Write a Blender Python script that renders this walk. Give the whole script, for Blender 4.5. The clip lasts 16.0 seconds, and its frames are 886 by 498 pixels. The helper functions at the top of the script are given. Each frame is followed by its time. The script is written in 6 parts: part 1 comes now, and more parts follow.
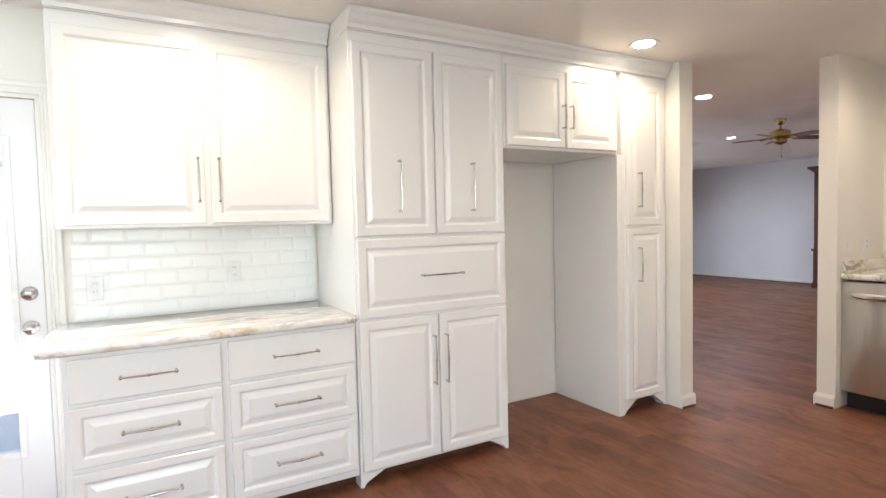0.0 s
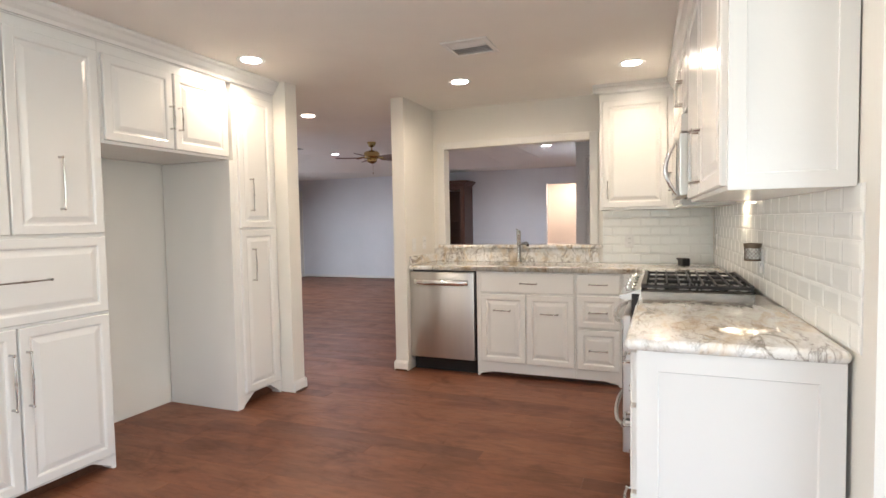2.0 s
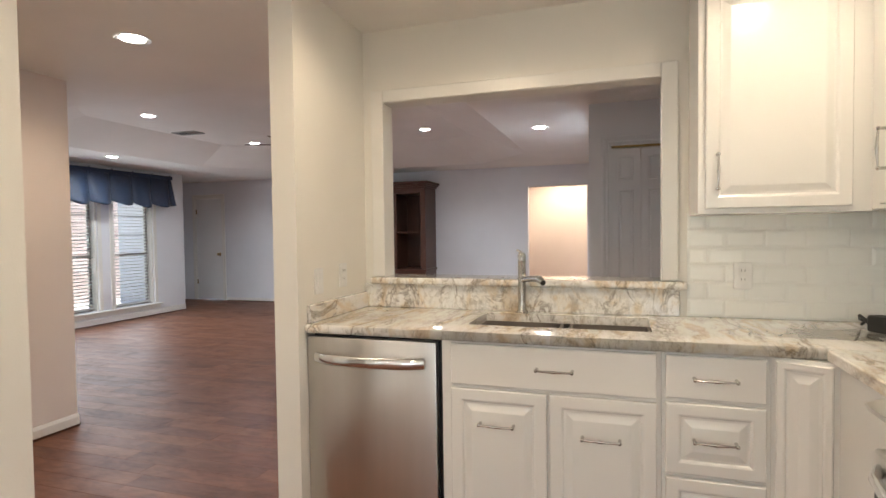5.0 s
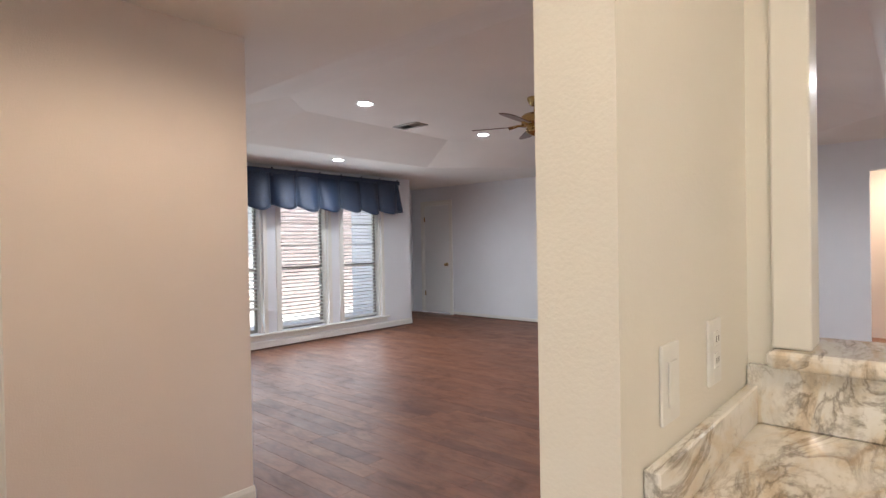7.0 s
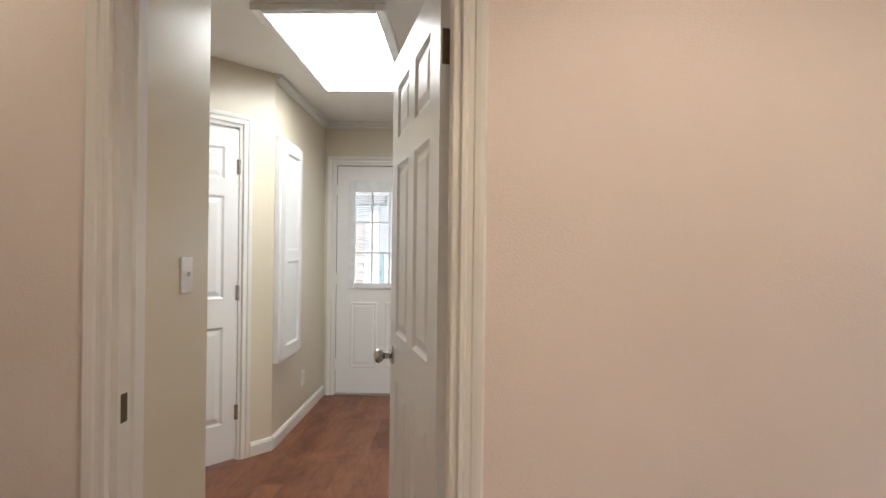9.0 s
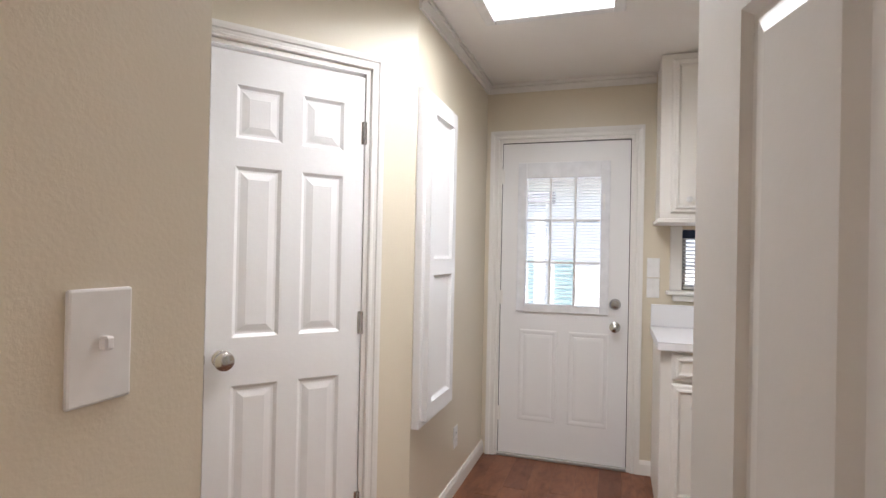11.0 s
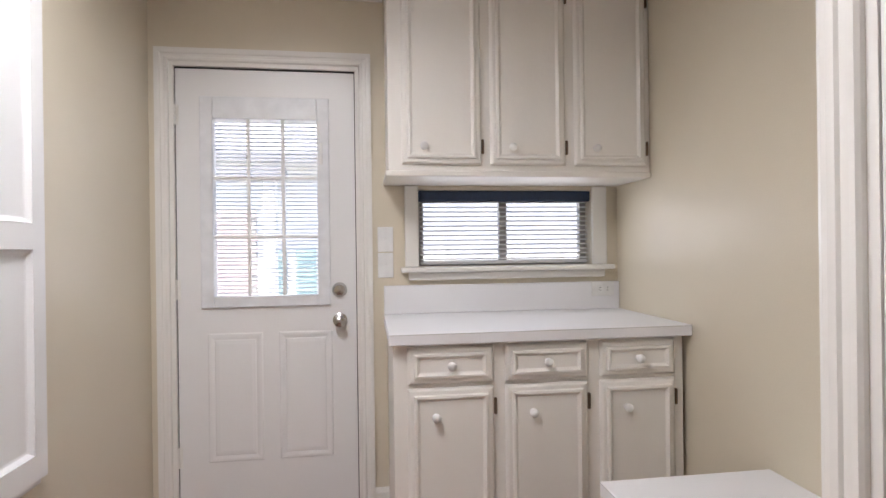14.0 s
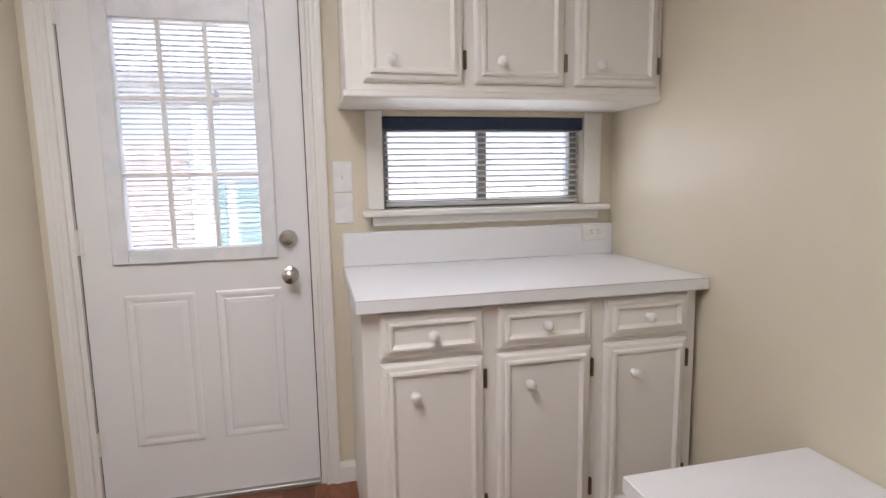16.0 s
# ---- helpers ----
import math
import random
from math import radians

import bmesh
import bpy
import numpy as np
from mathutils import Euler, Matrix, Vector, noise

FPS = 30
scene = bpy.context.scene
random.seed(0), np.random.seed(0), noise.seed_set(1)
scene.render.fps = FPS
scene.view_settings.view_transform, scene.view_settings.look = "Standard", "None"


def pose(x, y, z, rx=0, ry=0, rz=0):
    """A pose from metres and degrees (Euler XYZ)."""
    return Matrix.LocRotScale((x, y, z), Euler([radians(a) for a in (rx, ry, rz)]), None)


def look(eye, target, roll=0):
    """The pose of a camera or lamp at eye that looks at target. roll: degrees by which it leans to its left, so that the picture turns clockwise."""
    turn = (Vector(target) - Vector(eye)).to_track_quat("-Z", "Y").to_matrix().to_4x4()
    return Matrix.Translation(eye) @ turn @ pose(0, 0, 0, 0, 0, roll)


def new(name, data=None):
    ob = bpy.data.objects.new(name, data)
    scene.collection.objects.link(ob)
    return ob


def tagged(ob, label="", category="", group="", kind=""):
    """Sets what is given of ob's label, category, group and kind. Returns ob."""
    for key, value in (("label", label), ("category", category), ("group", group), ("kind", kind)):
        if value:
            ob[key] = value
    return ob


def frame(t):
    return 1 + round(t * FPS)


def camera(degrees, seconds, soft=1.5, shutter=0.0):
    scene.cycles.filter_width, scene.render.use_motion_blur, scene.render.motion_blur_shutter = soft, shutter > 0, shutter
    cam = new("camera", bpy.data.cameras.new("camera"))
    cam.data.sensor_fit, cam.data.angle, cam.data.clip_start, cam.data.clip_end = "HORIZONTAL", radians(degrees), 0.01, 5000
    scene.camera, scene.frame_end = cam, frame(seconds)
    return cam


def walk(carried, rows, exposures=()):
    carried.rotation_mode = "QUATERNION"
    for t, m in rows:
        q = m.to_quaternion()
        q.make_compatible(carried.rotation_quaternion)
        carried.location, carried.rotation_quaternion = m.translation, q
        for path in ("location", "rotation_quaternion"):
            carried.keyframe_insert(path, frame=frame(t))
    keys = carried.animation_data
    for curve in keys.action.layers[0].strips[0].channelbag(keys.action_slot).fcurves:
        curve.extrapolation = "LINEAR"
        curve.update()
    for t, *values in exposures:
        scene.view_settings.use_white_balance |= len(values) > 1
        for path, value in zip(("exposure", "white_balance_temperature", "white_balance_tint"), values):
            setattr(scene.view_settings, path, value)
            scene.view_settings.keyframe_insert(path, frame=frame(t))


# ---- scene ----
# camera and walk: seconds, eye, tilt, lean, heading
cam = camera(78.6, 16.0, soft=1.5)
ROWS = [
    (0, -0.000, -0.000, 1.321, 87.19, 1.39, -29.51),
    (0.5, -0.156, -0.147, 1.302, 87.25, 1.37, -46.87),
    (1, -0.290, -0.254, 1.293, 87.11, 1.21, -57.91),
    (1.5, -0.319, -0.265, 1.281, 87.13, 1.10, -64.19),
    (2, -0.151, -0.207, 1.288, 87.16, 1.02, -67.98),
    (2.5, 0.133, -0.119, 1.280, 87.25, 0.87, -70.76),
    (3, 0.508, 0.001, 1.293, 87.39, 0.77, -72.03),
    (3.5, 0.902, 0.162, 1.294, 87.91, 0.75, -72.50),
    (3.7, 1.066, 0.210, 1.285, 88.03, 0.72, -72.51),
    (5.8, 2.640, 0.845, 1.328, 88.61, 0.80, -69.96),
    (6, 2.774, 0.936, 1.333, 88.64, 1.03, -68.44),
    (6.5, 3.132, 1.214, 1.323, 88.95, 1.00, -61.36),
    (7, 3.409, 1.562, 1.297, 89.49, 0.95, -48.47),
    (7.5, 3.602, 1.892, 1.301, 89.86, 0.59, -35.0),
    (8, 3.719, 2.172, 1.302, 90.03, 0.18, -20.36),
    (8.5, 3.747, 2.523, 1.293, 90.14, -0.32, -7.59),
    (9, 3.758, 2.849, 1.290, 90.03, -0.68, 1.64),
    (9.5, 3.693, 3.219, 1.278, 89.97, -0.97, 10.34),
    (9.7, 3.636, 3.327, 1.284, 90.11, -0.92, 11.73),
    (11.8, 3.365, 4.597, 1.305, 90.37, -1.24, 19.67),
    (12, 3.381, 4.703, 1.307, 90.41, -1.18, 19.79),
    (12.5, 3.394, 4.913, 1.312, 90.60, -0.96, 17.10),
    (13, 3.457, 4.983, 1.311, 90.90, -0.36, 8.14),
    (13.5, 3.513, 5.013, 1.283, 91.15, 0.34, -2.50),
    (14, 3.533, 5.036, 1.188, 89.98, 0.72, -7.81),
    (14.5, 3.531, 5.022, 1.107, 87.22, 0.95, -9.63),
    (15, 3.530, 5.039, 1.076, 83.87, 0.98, -10.43),
    (15.5, 3.532, 5.178, 1.168, 82.61, 1.03, -11.99),
    (16, 3.501, 5.449, 1.224, 82.52, 1.01, -13.35),
]
EXPOSURES = [(0.0, 1.32, 6150, 10), (2.5, 1.30, 6350, 10), (3.7, 1.24, 6600, 8), (6.0, 1.22, 6500, 8), (7.5, 1.33, 6500, 10), (9.0, 1.28, 6450, 10), (12.0, 1.39, 6350, 18), (16.0, 1.36, 6350, 18)]
walk(cam, [(t, pose(x, y, z, rx, ry, rz)) for t, x, y, z, rx, ry, rz in ROWS], EXPOSURES)

# ---- world and sun ----
world = bpy.data.worlds.new("sky")
scene.world = world
world.use_nodes = True
wn = world.node_tree
sky = wn.nodes.new("ShaderNodeTexSky")
sky.sky_type = 'NISHITA'
sky.sun_disc = False
sky.sun_elevation = radians(62.6)
sky.sun_rotation = radians(225)
wn.links.new(sky.outputs[0], wn.nodes["Background"].inputs[0])
wn.nodes["Background"].inputs[1].default_value = 0.15
sun_data = bpy.data.lights.new("sun", 'SUN')
sun_data.energy = 5.0
sun_data.angle = radians(0.5)
sun_data.color = (1.0, 0.95, 0.88)
sun = new("sun", sun_data)
sun.matrix_world = look((0, 0, 30), (11, 11, 0))

WARM = (1.0, 0.79, 0.56)
COOL = (0.88, 0.94, 1.0)
CAN_POWER = 16.4


def area_lamp(name, x, y, z, target, sx, sy, power, colour):
    data = bpy.data.lights.new(name, 'AREA')
    data.shape, data.size, data.size_y = 'RECTANGLE', sx, sy
    data.energy, data.color = power, colour
    ob = new(name, data)
    ob.matrix_world = look((x, y, z), target)
    return ob


def can_lamp(x, y, z, power, colour):
    data = bpy.data.lights.new("can_lamp", 'SPOT')
    data.energy, data.color = power, colour
    data.spot_size, data.spot_blend, data.shadow_soft_size = radians(168), 0.5, 0.06
    ob = new("can_lamp", data)
    ob.matrix_world = look((x, y, z - 0.02), (x, y + 0.001, 0))
    return ob


# ---- materials ----
def material(name):
    m = bpy.data.materials.new(name)
    m.use_nodes = True
    return m, m.node_tree, m.node_tree.nodes["Principled BSDF"]


def node(tree, kind, **inputs):
    n = tree.nodes.new(kind)
    for key, value in inputs.items():
        n.inputs[key.replace("_", " ")].default_value = value
    return n


def coords(tree, scale=(1, 1, 1), world_space=True):
    mp = tree.nodes.new("ShaderNodeMapping")
    mp.inputs["Scale"].default_value = scale
    if world_space:
        src = tree.nodes.new("ShaderNodeNewGeometry").outputs["Position"]
    else:
        src = tree.nodes.new("ShaderNodeTexCoord").outputs["Object"]
    tree.links.new(src, mp.inputs[0])
    return mp.outputs[0]


def noise_tex(tree, vec, scale, detail=4.0, rough=0.55, distort=0.0):
    n = node(tree, "ShaderNodeTexNoise", Scale=scale, Detail=detail, Roughness=rough, Distortion=distort)
    tree.links.new(vec, n.inputs["Vector"])
    return n.outputs[0]


def ramp(tree, fac, stops):
    r = tree.nodes.new("ShaderNodeValToRGB")
    e = r.color_ramp.elements
    while len(e) < len(stops):
        e.new(0.5)
    for el, (p, c) in zip(e, stops):
        el.position, el.color = p, (*c, 1)
    tree.links.new(fac, r.inputs[0])
    return r.outputs[0]


def bump(tree, bsdf, height, strength, distance):
    b = node(tree, "ShaderNodeBump", Strength=strength, Distance=distance)
    tree.links.new(height, b.inputs["Height"])
    tree.links.new(b.outputs[0], bsdf.inputs["Normal"])


def vary(c, k):
    return tuple(min(1, v * k) for v in c)


def paint(name, c, rough, peel=0.0, peel_scale=160, patch=0.03, coat=0.0):
    """Painted surface: faint patchiness, roller or brush relief."""
    m, t, b = material(name)
    v = coords(t)
    col = ramp(t, noise_tex(t, v, 1.3, 3), [(0.3, vary(c, 1 - patch)), (0.7, vary(c, 1 + patch))])
    t.links.new(col, b.inputs["Base Color"])
    rg = ramp(t, noise_tex(t, v, 5, 4), [(0.2, (rough * 0.94,) * 3), (0.8, (rough * 1.06,) * 3)])
    t.links.new(rg, b.inputs["Roughness"])
    b.inputs["Coat Weight"].default_value = coat
    b.inputs["Coat Roughness"].default_value = 0.12
    if peel:
        bump(t, b, noise_tex(t, v, peel_scale, 3), peel, 0.004)
    return m


def plain(name, c, rough, metal=0.0):
    m, t, b = material(name)
    v = coords(t, world_space=False)
    col = ramp(t, noise_tex(t, v, 14, 3), [(0.3, vary(c, 0.93)), (0.7, vary(c, 1.05))])
    t.links.new(col, b.inputs["Base Color"])
    b.inputs["Roughness"].default_value = rough
    b.inputs["Metallic"].default_value = metal
    return m


def brushed(name, c, rough, stretch, streak=0.0):
    m, t, b = material(name)
    v = coords(t, stretch, world_space=False)
    n = noise_tex(t, v, 30, 3)
    t.links.new(ramp(t, n, [(0.2, vary(c, 0.97)), (0.8, vary(c, 1.03))]), b.inputs["Base Color"])
    t.links.new(ramp(t, n, [(0.2, (rough * 0.9,) * 3), (0.8, (rough * 1.1,) * 3)]), b.inputs["Roughness"])
    b.inputs["Metallic"].default_value = 1.0
    if streak:
        tangent = t.nodes.new("ShaderNodeTangent")
        tangent.direction_type, tangent.axis = 'RADIAL', 'Z'
        t.links.new(tangent.outputs[0], b.inputs["Tangent"])
        b.inputs["Anisotropic"].default_value = streak
        b.inputs["Anisotropic Rotation"].default_value = 0.25
    return m


def floor_wood(name):
    """Hand-scraped stained planks that run along y, a tone for each board."""
    m, t, b = material(name)
    rnd = t.nodes.new("ShaderNodeObjectInfo").outputs["Random"]
    isl = t.nodes.new("ShaderNodeNewGeometry").outputs["Random Per Island"]
    add = t.nodes.new("ShaderNodeMath")
    add.operation = 'ADD'
    t.links.new(rnd, add.inputs[0])
    t.links.new(isl, add.inputs[1])
    frac = t.nodes.new("ShaderNodeMath")
    frac.operation = 'FRACT'
    t.links.new(add.outputs[0], frac.inputs[0])
    v = coords(t, (1, 0.26, 1))
    shift = t.nodes.new("ShaderNodeVectorMath")
    shift.operation = 'ADD'
    comb = t.nodes.new("ShaderNodeCombineXYZ")
    mul = t.nodes.new("ShaderNodeMath")
    mul.operation = 'MULTIPLY'
    mul.inputs[1].default_value = 37.0
    t.links.new(frac.outputs[0], mul.inputs[0])
    t.links.new(mul.outputs[0], comb.inputs[2])
    t.links.new(v, shift.inputs[0])
    t.links.new(comb.outputs[0], shift.inputs[1])
    grain = noise_tex(t, shift.outputs[0], 13, 6, 0.60, 2.2)
    cloud = noise_tex(t, coords(t, (1, 0.6, 1)), 4.5, 6, 0.66, 0.8)
    base = ramp(t, frac.outputs[0], [(0.0, (0.138, 0.053, 0.030)), (0.35, (0.190, 0.074, 0.040)), (0.7, (0.222, 0.092, 0.050)), (1.0, (0.160, 0.062, 0.034))])
    dark = ramp(t, grain, [(0.30, (0.66, 0.62, 0.60)), (0.55, (1.0, 1.0, 1.0)), (0.8, (1.12, 1.1, 1.05))])
    blot = ramp(t, cloud, [(0.30, (0.60, 0.56, 0.54)), (0.46, (0.98, 0.97, 0.97)), (0.75, (1.2, 1.17, 1.12))])
    mixes = []
    for a, c in ((base, dark), (None, blot)):
        mx = t.nodes.new("ShaderNodeMix")
        mx.data_type, mx.blend_type = 'RGBA', 'MULTIPLY'
        mx.inputs[0].default_value = 0.85
        t.links.new(a if a else mixes[-1].outputs[2], mx.inputs[6])
        t.links.new(c, mx.inputs[7])
        mixes.append(mx)
    t.links.new(mixes[-1].outputs[2], b.inputs["Base Color"])
    t.links.new(ramp(t, cloud, [(0.25, (0.54,) * 3), (0.75, (0.38,) * 3)]), b.inputs["Roughness"])
    b.inputs["Specular IOR Level"].default_value = 0.33
    wave = noise_tex(t, v, 9, 3)
    bump(t, b, wave, 0.35, 0.012)
    return m


def granite(name):
    """Polished cream stone with drifting grey and rust veins and dark flecks."""
    m, t, b = material(name)
    mp = t.nodes.new("ShaderNodeMapping")
    mp.inputs["Rotation"].default_value = (0.35, 0.3, 0.55)
    mp.inputs["Scale"].default_value = (0.85, 2.7, 1.9)
    t.links.new(t.nodes.new("ShaderNodeNewGeometry").outputs["Position"], mp.inputs[0])
    v = mp.outputs[0]
    flow = noise_tex(t, v, 3.2, 7, 0.60, 1.0)
    grey = noise_tex(t, v, 4.0, 8, 0.64, 0.6)
    vein = noise_tex(t, v, 3.6, 9, 0.62, 0.7)
    vein2 = noise_tex(t, v, 8.0, 9, 0.66, 0.5)
    where = noise_tex(t, v, 2.6, 4, 0.6, 0.5)
    where2 = noise_tex(t, v, 6.1, 4, 0.6, 0.5)
    fleck = noise_tex(t, coords(t), 60, 5, 0.75)
    base = ramp(t, flow, [(0.30, (0.58, 0.47, 0.35)), (0.40, (0.74, 0.65, 0.53)), (0.47, (0.81, 0.78, 0.73)), (0.57, (0.84, 0.83, 0.81)), (0.74, (0.82, 0.82, 0.81))])
    shade = ramp(t, grey, [(0.30, (0.50, 0.46, 0.42)), (0.45, (1, 1, 1)), (0.57, (1, 1, 1)), (0.70, (0.72, 0.66, 0.58))])
    line = ramp(t, vein, [(0.455, (1, 1, 1)), (0.482, (0.64, 0.60, 0.56)), (0.495, (0.25, 0.23, 0.215)), (0.509, (0.50, 0.46, 0.42)), (0.545, (1, 1, 1))])
    line2 = ramp(t, vein2, [(0.45, (1, 1, 1)), (0.485, (0.72, 0.69, 0.66)), (0.50, (0.46, 0.43, 0.40)), (0.515, (0.76, 0.72, 0.67)), (0.56, (1, 1, 1))])
    spots = ramp(t, fleck, [(0.30, (0.50, 0.46, 0.43)), (0.40, (1, 1, 1)), (0.8, (1.03, 1.03, 1.02))])
    on = ramp(t, where, [(0.44, (0.05,) * 3), (0.58, (0.8,) * 3)])
    on2 = ramp(t, where2, [(0.44, (0.0,) * 3), (0.60, (0.7,) * 3)])
    last = base
    for c, k in ((shade, 0.6), (line, on), (line2, on2), (spots, 0.5)):
        mx = t.nodes.new("ShaderNodeMix")
        mx.data_type, mx.blend_type = 'RGBA', 'MULTIPLY'
        if k in (0.6, 0.5):
            mx.inputs[0].default_value = k
        else:
            t.links.new(k, mx.inputs[0])
        t.links.new(last, mx.inputs[6])
        t.links.new(c, mx.inputs[7])
        last = mx.outputs[2]
    t.links.new(last, b.inputs["Base Color"])
    b.inputs["Roughness"].default_value = 0.09
    b.inputs["Coat Weight"].default_value = 0.4
    b.inputs["Coat Roughness"].default_value = 0.04
    return m


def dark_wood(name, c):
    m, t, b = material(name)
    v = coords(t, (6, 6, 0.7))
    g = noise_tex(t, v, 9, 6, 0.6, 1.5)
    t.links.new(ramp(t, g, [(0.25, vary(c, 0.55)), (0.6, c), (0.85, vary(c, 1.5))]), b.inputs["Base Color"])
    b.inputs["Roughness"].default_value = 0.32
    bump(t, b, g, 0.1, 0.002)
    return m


def brick_mat(name):
    m, t, b = material(name)
    rnd = t.nodes.new("ShaderNodeNewGeometry").outputs["Random Per Island"]
    t.links.new(ramp(t, rnd, [(0.0, (0.48, 0.38, 0.36)), (0.5, (0.55, 0.45, 0.43)), (1.0, (0.62, 0.53, 0.51))]), b.inputs["Base Color"])
    b.inputs["Roughness"].default_value = 0.9
    bump(t, b, noise_tex(t, coords(t), 60, 4), 0.4, 0.004)
    return m


def cloth(name, c):
    m, t, b = material(name)
    v = coords(t)
    t.links.new(ramp(t, noise_tex(t, v, 40, 4), [(0.3, vary(c, 0.75)), (0.7, vary(c, 1.25))]), b.inputs["Base Color"])
    b.inputs["Roughness"].default_value = 0.55
    b.inputs["Sheen Weight"].default_value = 0.12
    bump(t, b, noise_tex(t, v, 700, 2), 0.2, 0.001)
    return m


def glow(name, c, strength):
    m, t, b = material(name)
    b.inputs["Base Color"].default_value = (0.8, 0.8, 0.8, 1)
    b.inputs["Emission Color"].default_value = (*c, 1)
    b.inputs["Emission Strength"].default_value = strength
    return m


def glass_mat(name):
    m, t, b = material(name)
    b.inputs["Base Color"].default_value = (0.97, 0.99, 0.99, 1)
    b.inputs["Roughness"].default_value = 0.02
    b.inputs["IOR"].default_value = 1.45
    b.inputs["Transmission Weight"].default_value = 1.0
    return m


CABINET = paint("cabinet_paint", (0.80, 0.79, 0.765), 0.24, 0.05, 60, 0.012, 0.25)
TRIM = paint("trim_paint", (0.80, 0.785, 0.75), 0.30, 0.05, 50, 0.015, 0.15)
KITCHEN_WALL = paint("kitchen_wall_paint", (0.80, 0.775, 0.72), 0.42, 0.22)
HALL_WALL = paint("hall_wall_paint", (0.79, 0.705, 0.66), 0.55, 0.25)
LIVING_WALL = paint("living_wall_paint", (0.78, 0.79, 0.83), 0.6, 0.2)
LAUNDRY_WALL = paint("laundry_wall_paint", (0.69, 0.625, 0.50), 0.31, 0.12)
CEILING = paint("ceiling_paint", (0.86, 0.835, 0.80), 0.75, 0.35, 110)
DOOR_WHITE = paint("door_paint", (0.80, 0.80, 0.80), 0.32, 0.08, 45, 0.012)
OLD_CABINET = paint("brushed_cabinet_paint", (0.82, 0.795, 0.75), 0.34, 0.16, 40, 0.02)
LAMINATE = paint("white_laminate", (0.80, 0.80, 0.82), 0.42, 0.03, 300, 0.01)
TILE = paint("glazed_tile", (0.88, 0.89, 0.865), 0.16, 0.0, 60, 0.03, 0.0)
GROUT = plain("grout", (0.86, 0.86, 0.84), 0.85)
WOOD = floor_wood("scraped_plank_wood")
SUBFLOOR = plain("subfloor", (0.035, 0.02, 0.014), 0.8)
# shoe moulding stain; on toe kicks its darkness also stands in for shade
SHOE_TOE_SHADE = dark_wood("shoe_stain_and_toe_shade", (0.10, 0.04, 0.02))
GRANITE = granite("polished_granite")
STEEL = brushed("brushed_steel", (0.62, 0.60, 0.575), 0.32, (1, 1, 0.04), 0.75)
STEEL_H = brushed("polished_steel", (0.74, 0.74, 0.74), 0.14, (0.05, 1, 1))
NICKEL = brushed("brushed_nickel", (0.52, 0.51, 0.49), 0.24, (1, 1, 0.2))
DARKSTEEL = plain("dark_cooktop_steel", (0.13, 0.125, 0.12), 0.16, 1.0)
CHROME = plain("chrome", (0.75, 0.75, 0.76), 0.12, 1.0)
BRASS = plain("aged_brass", (0.50, 0.36, 0.16), 0.25, 1.0)
BRONZE = plain("dark_hinge_metal", (0.19, 0.145, 0.105), 0.45, 1.0)
BLACK = plain("black_enamel", (0.018, 0.018, 0.02), 0.25)
IRON = plain("cast_iron", (0.03, 0.03, 0.032), 0.55)
MIRRORGLASS = plain("reflective_glass", (0.30, 0.29, 0.275), 0.10, 0.8)
DARKGLASS = plain("dark_glass", (0.012, 0.012, 0.014), 0.06)
RUBBER = plain("black_plastic", (0.02, 0.02, 0.02), 0.5)
WHITE_PLASTIC = plain("white_plastic", (0.80, 0.80, 0.79), 0.3)
# white plastic; the bluish tone is shading put into the colour
LITE_FRAME = plain("shade_tinted_white_plastic", (0.76, 0.775, 0.80), 0.35)
SINK = plain("grey_composite", (0.16, 0.14, 0.125), 0.5)
HUTCH = dark_wood("cherry_stained_wood", (0.085, 0.030, 0.016))
BLADE = dark_wood("fan_blade_wood", (0.14, 0.06, 0.035))
NAVY = cloth("navy_cloth", (0.014, 0.031, 0.075))
BLIND, bt, bb = material("blind_slat")
bb.inputs["Base Color"].default_value = (0.80, 0.80, 0.79, 1)
bb.inputs["Roughness"].default_value = 0.45
btr = node(bt, "ShaderNodeBsdfTranslucent", Color=(0.92, 0.92, 0.91, 1))
bmx = bt.nodes.new("ShaderNodeMixShader")
bmx.inputs[0].default_value = 0.5
bt.links.new(bb.outputs[0], bmx.inputs[1])
bt.links.new(btr.outputs[0], bmx.inputs[2])
bt.links.new(bmx.outputs[0], bt.nodes["Material Output"].inputs[0])
ALU = plain("window_aluminium", (0.40, 0.39, 0.37), 0.45, 0.6)
BRICK = brick_mat("red_brick")
MORTAR = plain("mortar", (0.45, 0.42, 0.38), 0.95)
TEAL = plain("teal_shutter_paint", (0.32, 0.44, 0.44), 0.6)
SIDING = paint("white_siding", (0.80, 0.79, 0.77), 0.7, 0.1, 30)
ROOF = plain("grey_shingle", (0.34, 0.33, 0.33), 0.9)
CONCRETE = paint("concrete", (0.62, 0.61, 0.58), 0.9, 0.4, 50, 0.1)
GRASS = paint("lawn", (0.07, 0.11, 0.03), 0.9, 0.5, 80, 0.3)
GLASS = glass_mat("window_glass")
LAMP_GLOW = glow("lamp_glow", (1.0, 0.93, 0.82), 14.0)
COOL_GLOW = glow("cool_lamp_glow", (0.95, 0.97, 1.0), 14.0)
LENS_GLOW = glow("lamp_lens_glow", (1.0, 0.86, 0.64), 1.5)
PANEL_GLOW = glow("diffuser_glow", (0.97, 1.0, 0.99), 2.2)


